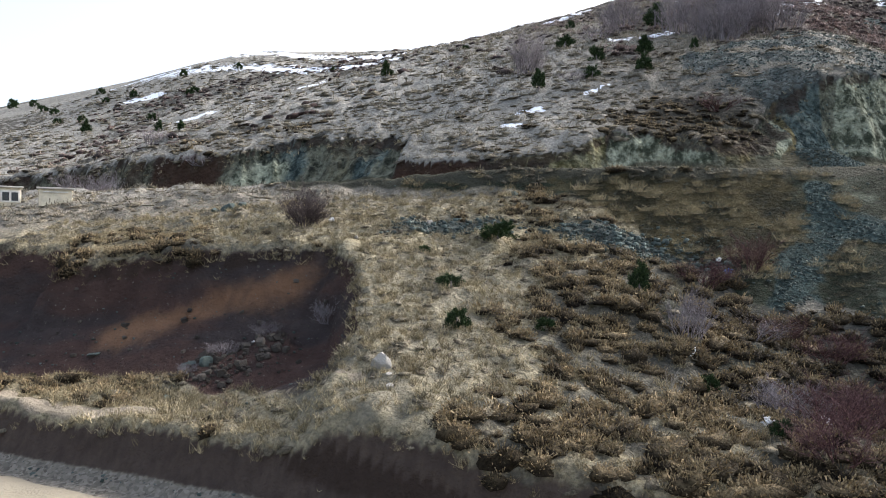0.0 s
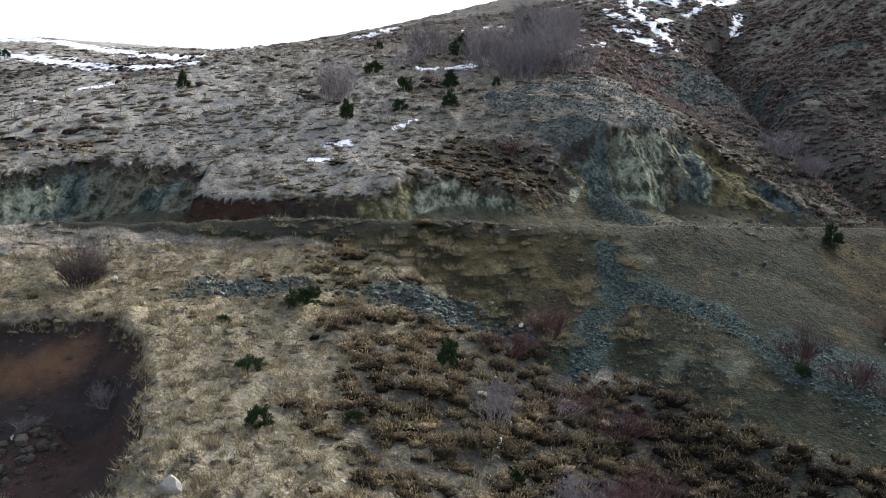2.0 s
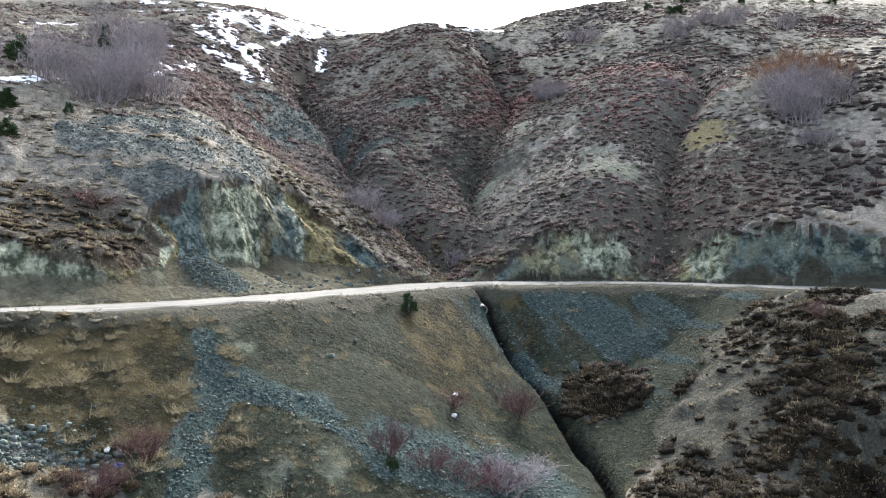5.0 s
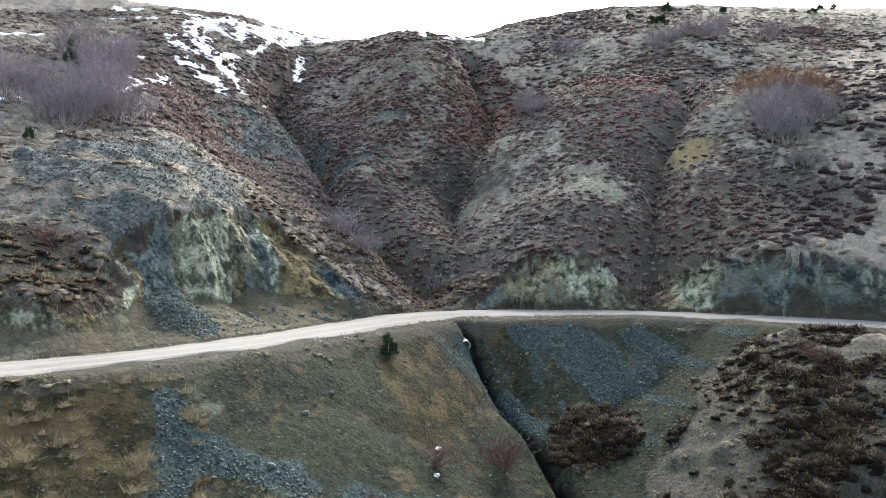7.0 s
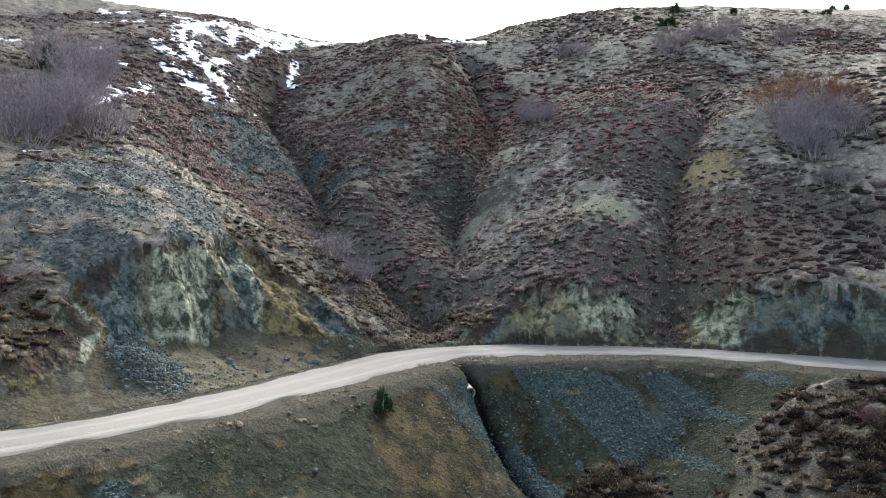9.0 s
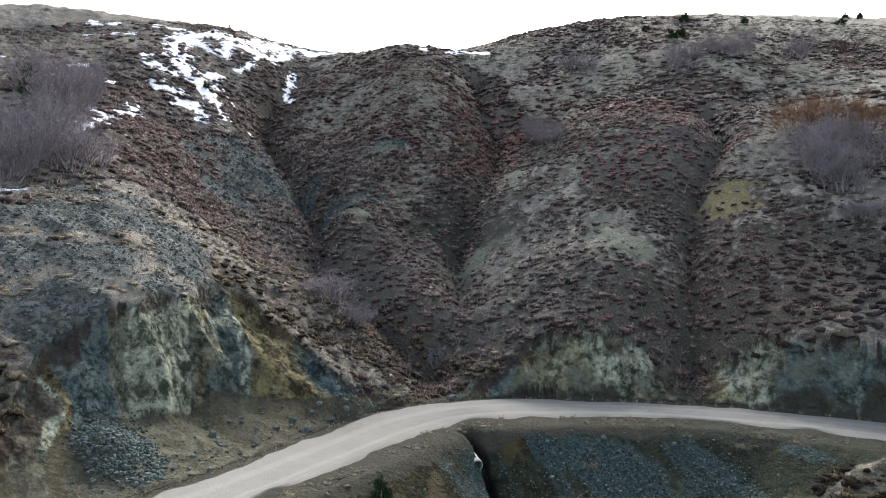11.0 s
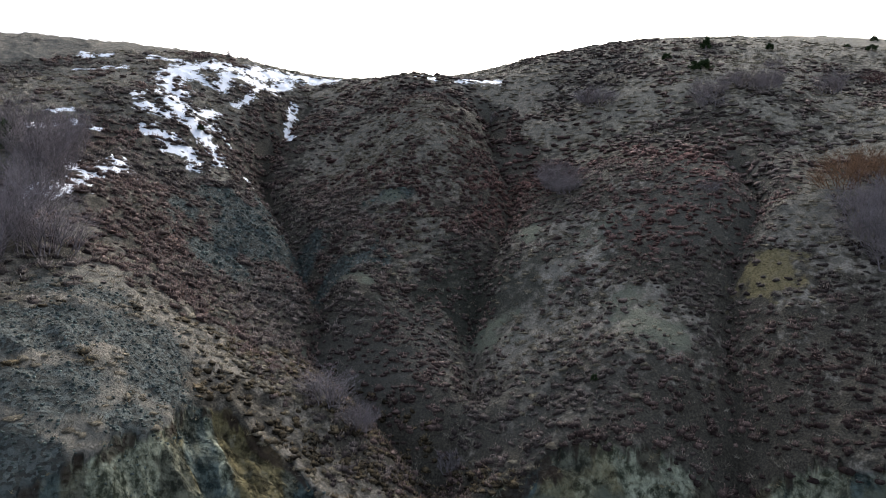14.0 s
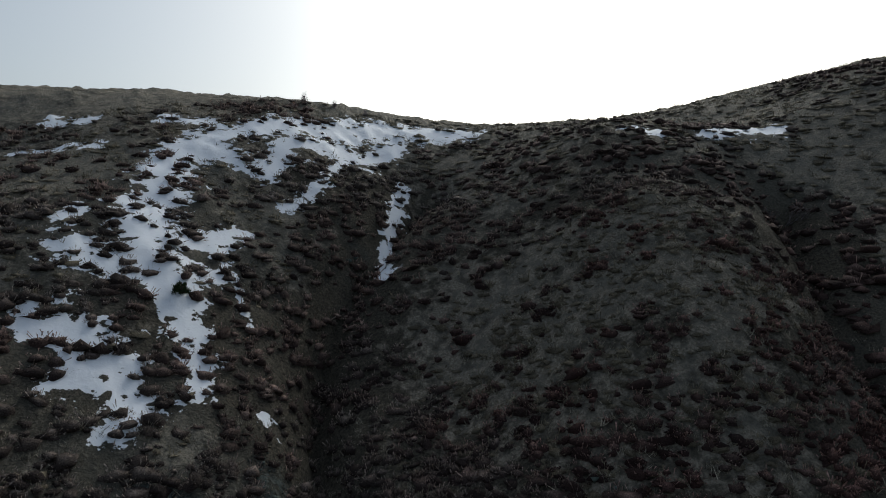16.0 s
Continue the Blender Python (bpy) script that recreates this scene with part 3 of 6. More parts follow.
def land(x, y):
    """Height of the ground and the masks of what lies on it."""
    x, y = np.ravel(np.asarray(x, float)), np.ravel(np.asarray(y, float))
    wild = hill(x, y)
    near = smooth(260, 120, np.hypot(x - 30, y - 40))
    for line, deep, wide in GULLIES:
        d, _ = beside(line, x, y, 12)
        wild -= deep * (np.exp(-np.abs(d) / wide) - 0.42 * np.exp(-(d / (2.8 * wide)) ** 2)) + 0.25 * deep * np.exp(-np.abs(d) / 0.5)
    wild += near * (0.35 * fbm(x, y, 9, 3, 3) + 0.16 * fbm(x, y, 2.6, 3, 9))
    bumpy = near * (np.maximum(0, fbm(x, y, 0.85, 2, 121)) * 0.30 + 0.05 * fbm(x, y, 0.4, 1, 123))
    # the upper road: cut into the slope above, filled out below
    d, at = beside(upper_line, x, y)
    z = wild.copy()
    rough = fbm(x, y, 3.2, 4, 21)
    ridged = 1 - 2 * np.abs(fbm(x + 0.3 * y, y * 0.4, 1.5, 3, 27))
    ribs = 1 - 2 * np.abs(fbm(x + 0.25 * y, y * 0.5, 0.6, 2, 29))
    down = np.maximum(0, -d - at[:, 3] - 0.35 - 0.25 * fbm(x, y, 2.5, 2, 12))
    foot, talus, lip = (np.interp(at[:, 0], *zip(*[(row[0], row[k]) for row in CUTTING])) for k in (1, 2, 3))
    lip = lip + 0.40 * fbm(x, y, 1.7, 3, 49) + 0.14 * fbm(x, y, 0.5, 2, 52)
    foot = np.minimum(foot * (1 + 0.14 * fbm(x, y, 2.6, 3, 41)), lip - 0.25)
    toe = at[:, 3] + 0.15
    lower = at[:, 2] + talus * np.clip((d - toe) / np.maximum(foot - toe, 0.1), 0, 1) ** 1.3
    climb = np.clip((d - foot) / (lip - foot), 0, 1)
    tall = np.maximum(0, wild + 0.45 * np.maximum(0, lip - d) - lower)
    relief = (0.34 * rough + 0.20 * fbm(x, y, 0.9, 2, 35) + 0.12 * fbm(x, y, 0.4, 1, 37) + 0.50 * ridged + 0.22 * ribs) * smooth(0.0, 0.35, climb) * smooth(0.3, 2.2, tall)
    relief = relief + 0.10 * (rough + fbm(x, y, 0.7, 2, 39)) * smooth(0.4, 1.2, d - toe)
    cut = lower + tall * (0.80 * climb + 0.20 * smooth(0.0, 0.22, d - lip)) + relief * smooth(0.25, 0.0, d - lip)
    fill = at[:, 2] - (0.66 + 0.05 * fbm(x, y, 6, 2, 51)) * down + 0.10 * rough * smooth(0.3, 2, down)
    reach = smooth(26, 16, np.abs(d))
    graded = np.where(d > 0, np.minimum(np.maximum(wild, at[:, 2] - 0.02), cut), np.minimum(np.maximum(wild, fill), at[:, 2] - 0.06 * smooth(30, 33, at[:, 0]) + 0.35 * down * smooth(34, 31, at[:, 0])))
    graded = np.where(np.abs(d) < at[:, 3] + 0.3, at[:, 2] - 0.012 * np.abs(d) - 0.02, graded)
    z = z + (graded - z) * reach
    apron = smooth(0.3, -0.1, d - foot) * smooth(0.3, 0.6, talus) * smooth(31, 29, at[:, 0])
    cut_mask = np.where(d > 0, smooth(0.05, 0.25, wild - z), 0) * reach * smooth(0.0, 0.3, d - toe)
    fill_mask = np.where(d < 0, smooth(0.02, 0.30, z - wild), 0) * reach * smooth(0.05, 0.4, down)
    spill = smooth(0.5, -0.5, polygon_distance(SPILL, x, y) + 1.1 * fbm(x, y, 2.5, 4, 45)) * (1 - blob(x, y, 27.6, 17.0, 1.7, 1.4))
    fill_mask = np.maximum(fill_mask, np.where(d < 0, spill, 0) * smooth(0.05, 0.4, down))
    clump = smooth(0.35, 0.55, blob(x, y, 27.3, 16.6, 2.2, 1.9) + 0.2 * fbm(x, y, 1.2, 3, 46))          # a knoll of heath that the spill went round
    fill_mask = fill_mask * (1 - clump)
    z = z + 0.22 * np.exp(-((d + at[:, 3] + 0.55) / 0.4) ** 2) * smooth(12, 6, at[:, 0]) * (1 + 0.6 * fbm(x, y, 1.5, 2, 54))          # grassy berm along the road's outer edge
    verge_mask = smooth(np.where(d < 0, 1.3, 0.75), np.where(d < 0, 0.6, 0.1), np.abs(d) - at[:, 3] + 0.35 * fbm(x, y, 1.2, 3, 53)) * reach
    # the pit
    inside = np.maximum(0, -polygon_distance(PIT, x, y) + 0.35 * fbm(x, y, 1.8, 4, 61) + 0.10 * ribs)
    bed = PIT_FLOOR + 0.12 * fbm(x, y, 2, 2, 66) + 1.15 * blob(x, y, -4.8, 18.3, 1.6, 1.3) * (1 + 0.5 * fbm(x, y, 0.7, 2, 67))
    wall = 0.75 + 1.55 * smooth(14.4, 16.6, y)
    face = z - wall * np.minimum(inside, 0.75) - 0.36 * np.maximum(0, inside - 0.75) + 0.14 * rough * smooth(0.2, 1, inside)
    pd = face - bed
    pit_mask = smooth(0.02, 0.15, inside) * smooth(-0.25, 0.1, pd + 0.3 * fbm(x, y, 1.5, 3, 68)) * smooth(13.2, 15.6, y + fbm(x, y, 1.5, 3, 69))
    pit_mask = np.maximum(pit_mask, smooth(0.25, 0.5, np.maximum(np.maximum(blob(x, y, -4.9, 18.1, 1.8, 1.5), blob(x, y, -3.5, 17.5, 1.4, 1.7)), blob(x, y, -2.9, 15.6, 1.0, 1.5)) + 0.2 * fbm(x, y, 0.9, 3, 70)) * (inside > 0))
    z = np.where(inside > 0, np.minimum(z, -soft_min(-face, -bed, 0.25)), z)
    # the lower road and its bank
    d2, at2 = beside(lower_line, x, y, 12)
    lip = 0.2 * fbm(x, y, 3.5, 3, 71)
    up2 = np.maximum(0, d2 - at2[:, 3] - at2[:, 4] + lip)
    down2 = np.maximum(0, -d2 - at2[:, 3] - 0.5)
    z = z + 0.5 * smooth(7, 3.5, d2) * smooth(0, 2, d2) * smooth(-2.5, -0.5, x) * smooth(16, 10, x)
    z = z + 0.2 * smooth(5, 3.2, d2) * smooth(1.5, 2.6, d2) * smooth(-0.5, -3, x)
    before = z.copy()
    g2 = np.where(d2 > 0, soft_min(z, at2[:, 2] + 0.1 * up2 + (1.25 - 0.95 * smooth(12, 16, x)) * (up2 - 0.15 + np.sqrt((up2 - 0.15) ** 2 + 0.02)), 0.12), np.minimum(np.maximum(z, at2[:, 2] - 0.6 * down2), at2[:, 2] + 0.3 * down2))
    g2 = np.where(np.abs(d2) < at2[:, 3] + 0.3, at2[:, 2] - 0.02, g2)
    z = np.where(np.abs(d2) < 7, g2, z)
    bank_mask = np.where((d2 > 0) & (d2 < 9), smooth(0.08, 0.3, before - z), 0) * smooth(0.0, 0.22, up2) * smooth(16, 12, x)
    gravel_mask = smooth(0.22, 0.0, up2) * (np.abs(d2) < 4)
    # the washed-out channel below the culvert
    dr, _ = beside(RILL, x, y, 6)
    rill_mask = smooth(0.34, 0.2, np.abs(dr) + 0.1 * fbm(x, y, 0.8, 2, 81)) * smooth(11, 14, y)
    z -= (0.9 * np.exp(-(dr / 0.3) ** 2) + 0.9 * np.exp(-(dr / 1.6) ** 2) * smooth(24.6, 23, y) * smooth(18, 21, y)) * smooth(10, 13, y)
    z += bumpy * (1 - np.clip(cut_mask + fill_mask + pit_mask + bank_mask + gravel_mask + smooth(1.5, 0.8, np.abs(d) - at[:, 3]), 0, 1))
    z += 0.55 * np.exp(-((x - 34.3) / 1.0) ** 2 - ((y - 29.6) / 0.8) ** 2) * (1 + 0.25 * rough)          # spoil at the gully's mouth
    z += 0.45 * np.exp(-((x - 16.2) / 1.2) ** 2 - ((y - 30.0) / 1.0) ** 2)          # the scree cone
    below = wild - z
    # topsoil band below each lip, which also carries the lip's painted shade
    humus_shade = smooth(0.02, 0.12, below) * smooth(0.55, 0.25, below + 0.25 * fbm(x, y, 1.2, 2, 125)) * np.clip(cut_mask + pit_mask + bank_mask, 0, 1)
    return dict(z=z, wild=wild, clump=clump, apron=apron, inside=inside, humus_shade=humus_shade, cut=cut_mask, fill=fill_mask, verge=verge_mask, pit=pit_mask, bank=bank_mask, gravel=gravel_mask, rill=rill_mask, pd=pd, d=d, s=at[:, 0], d2=d2)


def stations(*spans):
    """Grid lines: (from, to, step) spans, and then ever wider out to the horizon."""
    out = np.concatenate([np.arange(a, b, s) for a, b, s in spans])
    wide = 1.25 ** np.arange(1, 32)
    first, last = spans[0][2], spans[-1][2]
    far = np.cumsum(wide * last)
    back = np.cumsum(wide * first)
    return np.concatenate([(out[0] - back[back < 2400])[::-1], out, out[-1] + far[far < 2400]])


GX = stations((-30, -14, 0.3), (-14, 2, 0.1), (2, 36, 0.15), (36, 62, 0.28), (62, 96, 0.55))
GY = stations((4, 9, 0.4), (9, 15, 0.1), (15, 36, 0.15), (36, 58, 0.26), (58, 96, 0.5))
gx, gy = np.meshgrid(GX, GY)
L = land(gx, gy)
GZ = L["z"].reshape(gx.shape)


def sheet(name, x, y, z, attributes, material):
    """A grid mesh with named masks on its points."""
    rows, cols = x.shape
    mesh = bpy.data.meshes.new(name)
    k = np.arange(rows * cols).reshape(rows, cols)
    quads = np.stack([k[:-1, :-1], k[:-1, 1:], k[1:, 1:], k[1:, :-1]], -1).reshape(-1, 4)
    mesh.vertices.add(rows * cols)
    mesh.vertices.foreach_set("co", np.stack([x, y, z], -1).ravel().astype(np.float32))
    mesh.loops.add(quads.size)
    mesh.loops.foreach_set("vertex_index", quads.ravel().astype(np.int32))
    mesh.polygons.add(len(quads))
    mesh.polygons.foreach_set("loop_start", np.arange(0, quads.size, 4, dtype=np.int32))
    mesh.update(calc_edges=True)
    mesh.polygons.foreach_set("use_smooth", np.ones(len(quads), bool))
    for key, value in attributes.items():
        mesh.attributes.new(key, "FLOAT", "POINT").data.foreach_set("value", np.ravel(value).astype(np.float32))
    mesh.materials.append(material)
    return new(name, mesh)


def ground_at(x, y):
    """Height of the ground sheet at places, as its grid gives it."""
    x, y = np.asarray(x, float), np.asarray(y, float)
    i = np.clip(np.searchsorted(GX, x) - 1, 0, len(GX) - 2)
    j = np.clip(np.searchsorted(GY, y) - 1, 0, len(GY) - 2)
    u, v = (x - GX[i]) / (GX[i + 1] - GX[i]), (y - GY[j]) / (GY[j + 1] - GY[j])
    return (GZ[j, i] * (1 - u) + GZ[j, i + 1] * u) * (1 - v) + (GZ[j + 1, i] * (1 - u) + GZ[j + 1, i + 1] * u) * v


def mask_at(name, x, y):
    i = np.clip(np.searchsorted(GX, x), 0, len(GX) - 1)
    j = np.clip(np.searchsorted(GY, y), 0, len(GY) - 1)
    return L[name].reshape(gx.shape)[j, i]


def normal_at(x, y):
    """The way up out of the slope."""
    e = 0.5
    v = np.stack([ground_at(x - e, y) - ground_at(x + e, y), ground_at(x, y - e) - ground_at(x, y + e), np.full(len(x), 2 * e)], -1)
    return v / np.linalg.norm(v, axis=1, keepdims=True)


# bare bluish rubble and outcrops on the slope; snow left below the crest
fx, fy = np.ravel(gx), np.ravel(gy)
rubble = (1.6 * blob(fx, fy, 19.5, 39, 6.2, 5.5) + 1.0 * blob(fx, fy, 39.5, 56, 3.5, 6, -30) + 1.2 * blob(fx, fy, 15.4, 37.6, 3, 3.4) + 1.3 * blob(fx, fy, 16.6, 33.0, 1.8, 2.2) + 0.9 * blob(fx, fy, 48.5, 49.8, 1.6, 3, 45) + 0.9 * blob(fx, fy, 42, 46.5, 1.5, 3, 45)
          + 0.7 * blob(fx, fy, 40, 52, 5, 8, 30) + 0.75 * blob(fx, fy, 33, 52, 2.5, 5) + 0.8 * blob(fx, fy, 52, 69, 3, 6, 30) + 0.6 * blob(fx, fy, 41, 31, 2.5, 3) + 1.2 * blob(fx, fy, 1.0, 22.1, 3.2, 0.8) + 1.5 * blob(fx, fy, 5.6, 20.4, 2.6, 1.0, -15))
SNOW = [([(49.2, 79.7), (52, 80.2), (56.3, 80.3), (61.6, 81.2), (65.9, 79.1)], 1.3), ([(49.2, 79.7), (45.2, 77.6), (42.8, 73.8), (41.2, 70.2), (40.8, 67.8), (41.1, 67)], 1.15), ([(41.1, 67), (41.3, 65.9), (41.6, 65.2)], 0.8),
        ([(41.6, 65.2), (41.3, 64), (41.1, 62.7)], 0.4), ([(41.7, 67.1), (44.1, 68.2)], 0.35), ([(37.9, 71), (38.6, 71.8)], 0.35), ([(38, 69), (39.3, 67.8)], 0.7), ([(36.2, 65.5), (37.2, 64.9)], 0.6), ([(37.2, 64.9), (37.4, 63.7)], 0.9),
        ([(38.5, 63.4), (38.7, 62.4)], 0.7), ([(38.7, 62.4), (38.75, 61.4)], 0.2), ([(37.1, 62.8), (37.7, 62.7)], 0.3), ([(39.1, 62.3), (40.3, 62.2)], 0.18), ([(48.7, 72.6), (51.2, 73.7), (54.3, 76.7)], 0.35),
        ([(58.2, 75.2), (55.1, 72), (53.4, 69.8), (52, 67.7)], 0.34), ([(68.2, 65.6), (68.9, 63.8)], 0.5), ([(71.8, 62.1), (76.5, 60.2)], 0.6), ([(39.9, 85.8), (41.4, 85)], 0.6), ([(37.7, 81.8), (41, 79.8)], 0.45), ([(45.7, 82.8), (48.4, 81.4)], 0.7),
        ([(37.5, 61), (38.3, 61)], 0.3), ([(43.2, 62), (43.7, 61.8)], 0.2), ([(44.2, 67), (44.2, 65.8)], 0.2), ([(42.9, 69.4), (45.6, 70.6)], 0.5), ([(47, 77), (49, 75.5), (52, 78), (56.5, 77.6), (60, 79)], 0.75),
        ([(23.7, 54.1), (25.6, 55.0), (27, 55.9)], 0.75), ([(27, 55.9), (28.6, 57.0), (30.2, 58.3), (31.7, 59.7)], 0.55), ([(28.1, 58.7), (27.9, 57.1)], 0.65), ([(29.8, 58.5), (31.6, 58.4)], 0.5), ([(30.6, 69.1), (31.5, 69)], 0.4), ([(31.6, 65.8), (32.4, 65.6)], 0.4), ([(17.6, 45), (18.6, 45.2)], 0.35)]
SNOW += [([(-18, 67), (-16.4, 67.3)], 0.6), ([(-24.5, 66.8), (-22, 67.2)], 0.5), ([(-40, 90), (-36, 89)], 0.9), ([(4.1, 36.6), (5.0, 36.4)], 0.28), ([(3.1, 34.9), (3.6, 34.8)], 0.28), ([(7.6, 37.7), (9, 38.2)], 0.2),
         ([(12, 50), (15.2, 50.3), (17.5, 51.2)], 0.36), ([(12, 78), (18, 86)], 1.4), ([(-13.5, 68.5), (-11.5, 69)], 0.7), ([(-5, 75), (-12, 80), (-25, 95), (-45, 108)], 1.3), ([(-6, 84), (-20, 104), (-38, 112)], 1.5),
         ([(28, 66), (31, 66.6)], 0.5), ([(22, 72), (27, 73)], 0.5)]
snow = np.zeros(len(fx))
for way, wide in SNOW:
    snow = np.maximum(snow, np.exp(-(beside(curve_through(way), fx, fy, 12)[0] / (1.55 * wide)) ** 2))
ochre = blob(fx, fy, 52.2, 22.4, 2.3, 2.6)
clay = (0.75 * blob(fx, fy, 12.0, 17.2, 1.7, 1.9, -30) + 0.7 * blob(fx, fy, 12.9, 22.3, 0.7, 1.5) + 0.75 * blob(fx, fy, 53, 39.5, 3.2, 1.8, 30) + 1.1 * blob(fx, fy, 44, 36.4, 1.8, 2.6) + 0.95 * blob(fx, fy, 46.2, 28.0, 2.4, 2.4) + 0.9 * blob(fx, fy, 48.6, 49.9, 1.2, 1.6) + 0.9 * blob(fx, fy, 40.3, 44.2, 1.0, 2.2) + 0.85 * blob(fx, fy, 44.6, 25.2, 1.6, 1.8) + 0.75 * blob(fx, fy, 52.6, 33.6, 3, 2) + 0.6 * blob(fx, fy, 58, 37, 2.5, 1.8)
        + 0.5 * blob(fx, fy, 35, 45, 1.5, 4, 20) + 0.4 * blob(fx, fy, 2, 40, 9, 5)) * (0.75 + 0.5 * fbm(fx, fy, 2.5, 3, 161))
clay += 0.42 * smooth(31.5, 32.8, L["s"]) * L["cut"] * smooth(3.5, 2.9, L["d"])
rubble *= 0.7 + 0.9 * fbm(fx, fy, 2.2, 4, 165)

# where dark heath cushions close up, and where straw grass is thick
heath = (0.42 + 0.8 * blob(fx, fy, 11.5, 32.5, 3, 2) + 0.35 * blob(fx, fy, 33, 54, 7, 8) + 0.4 * blob(fx, fy, 37, 64, 7, 7) + 0.3 * blob(fx, fy, 40, 76, 8, 7) - 0.4 * blob(fx, fy, -8, 26, 8, 3.5) + 0.55 * fbm(fx, fy, 7, 4, 101) + 0.35 * fbm(fx, fy, 1.6, 3, 111) + 0.12 * blob(fx, fy, 60, 28, 9, 10) + 0.12 * blob(fx, fy, 52, 52, 12, 12) + 0.35 * blob(fx, fy, 6, 14.5, 5, 3.5)
         + 0.35 * blob(fx, fy, 10.5, 34, 2.5, 3.5) + 1.2 * blob(fx, fy, 27.6, 17.0, 1.8, 1.5) - 0.35 * blob(fx, fy, 0.2, 17, 2.5, 4.5) - 0.2 * blob(fx, fy, 0, 50, 14, 15) - 0.12 * blob(fx, fy, 45, 28, 4, 6) + 0.35 * blob(fx, fy, 47, 14, 6, 6) + 0.25 * blob(fx, fy, 53, 27, 5, 3.5) + 0.2 * blob(fx, fy, 62, 33, 7, 5)
         + 0.7 * blob(fx, fy, 11, 12.5, 5, 4) + 0.2 * blob(fx, fy, 36, 38, 4, 6))
bare = np.clip(L["cut"] + L["fill"] + L["pit"] + L["bank"] + L["gravel"] + smooth(0.6, 0.1, np.abs(L["d"]) - np.where(L["s"] < 11, 2.0, 2.9)) + L["rill"] + 0.8 * smooth(0.4, 0.8, ochre + 0.5 * fbm(fx, fy, 2, 3, 171)) + 0.7 * smooth(0.3, 0.6, clay), 0, 1)
for line, deep, wide in GULLIES:
    heath += 0.6 * np.exp(-np.abs(beside(line, fx, fy, 12)[0]) / 2.2)
dense = np.zeros(len(fx))          # close belts of heath down the right-hand spur
for way, wide in (([(32.4, 10.2), (30.6, 9.2), (28.7, 8.6), (26.5, 8.0), (24.8, 7.4), (22.5, 6.4)], 0.6), ([(25.6, 8.6), (23.2, 9.2), (21.6, 10.0), (20.4, 10.6)], 0.55)):
    dense = np.maximum(dense, np.exp(-((beside(curve_through(way), fx, fy, 8)[0] + 1.0 * fbm(fx, fy, 1.6, 3, 199)) / wide) ** 2))
L["dense"] = np.maximum(dense, L["clump"])
moss = 1.3 * blob(fx, fy, 28, 10.5, 7, 6.5) * smooth(18, 21, fx) + 0.85 * blob(fx, fy, 11.5, 13.8, 4.5, 3.2) + 0.58 * blob(fx, fy, 48.5, 31, 6, 8) + 0.55 * blob(fx, fy, 47, 40, 4, 5) + 0.85 * blob(fx, fy, 29, 46, 5, 5) + 0.5 * blob(fx, fy, 43, 45, 5, 7) + 0.6 * blob(fx, fy, 6.5, 16, 3.5, 3.5) + 0.9 * blob(fx, fy, 12.3, 31.8, 3, 1.6)
moss *= 0.85 + 0.5 * fbm(fx, fy, 1.8, 3, 201)
heath = np.clip(heath + 0.9 * L["clump"] + 0.6 * dense , 0, 1)
L["heath"], L["bare"], L["rubble"], L["snow"], L["moss"] = heath, bare, rubble, snow, moss
strip = np.where(L["d"] > 0, L["s"] + 1.3 * fbm(fx, fy, 2.4, 4, 181) - 0.35 * (L["z"] - 15) * smooth(11, 13, L["s"]) * smooth(30, 28, L["s"]), -99.0)          # place along the upper road


def stretch(a, b, soft=1.2):
    """A length of the cutting, from a to b along the road."""
    return smooth(a - soft, a + soft, strip) * smooth(b + soft, b - soft, strip)


# the hollow under the overhang: its shade painted as a dark patch
L["humus_shade"] = np.maximum(L["humus_shade"], 0.95 * stretch(10.9, 13.7, 0.4) * smooth(14.6, 15.2, L["z"]) * smooth(6.2, 5.4, L["d"] + 0.5 * fbm(fx, fy, 1.0, 3, 205)))
low_face = smooth(16.2, 15.0, L["z"])
loam = 0.8 * stretch(-3.3, 1.2, 0.7) + 0.25 * stretch(10.8, 13.6, 0.4) + 0.5 * stretch(-17, -12.5, 0.8) + 0.42 * stretch(-8.6, -4.4, 0.8) * (1 - 0.5 * low_face) + 0.4 * stretch(-60, -17, 2)
seam = np.exp(-((L["z"] - 9.1 - 0.30 * (fx + 7.5)) / (0.44 + 0.25 * fbm(fx, fy, 2.0, 3, 185))) ** 2) * smooth(-10.6, -9.0, fx) * smooth(-2.6, -4.6, fx)
blue = (0.55 * stretch(-12.5, -8.5, 0.8) + 0.6 * stretch(-5.8, -4.0, 0.5) + 0.95 * stretch(15.0, 18.1, 0.5) + 0.5 * stretch(22.6, 24.2, 0.3) + 0.9 * stretch(26.7, 28.5, 0.4)
        + 0.9 * stretch(31.8, 33.1, 0.3) + 0.7 * stretch(37.9, 38.9, 0.3) + 0.5 * stretch(38.9, 40.2, 0.3))
sulphur = 0.6 * stretch(1.6, 6.0, 0.6) + 0.5 * blob(fx, fy, 21.0, 34.2, 2.4, 0.7) + 0.45 * stretch(36.4, 38.0, 0.3) + 0.45 * stretch(39.0, 41.0, 0.4) + 0.3 * stretch(33.2, 35.4, 0.4)
scree = np.maximum(0, blob(fx, fy, 16.5, 30.0, 1.4, 1.8) - 0.3) * 1.6 * smooth(0.2, 0.6, L["cut"])
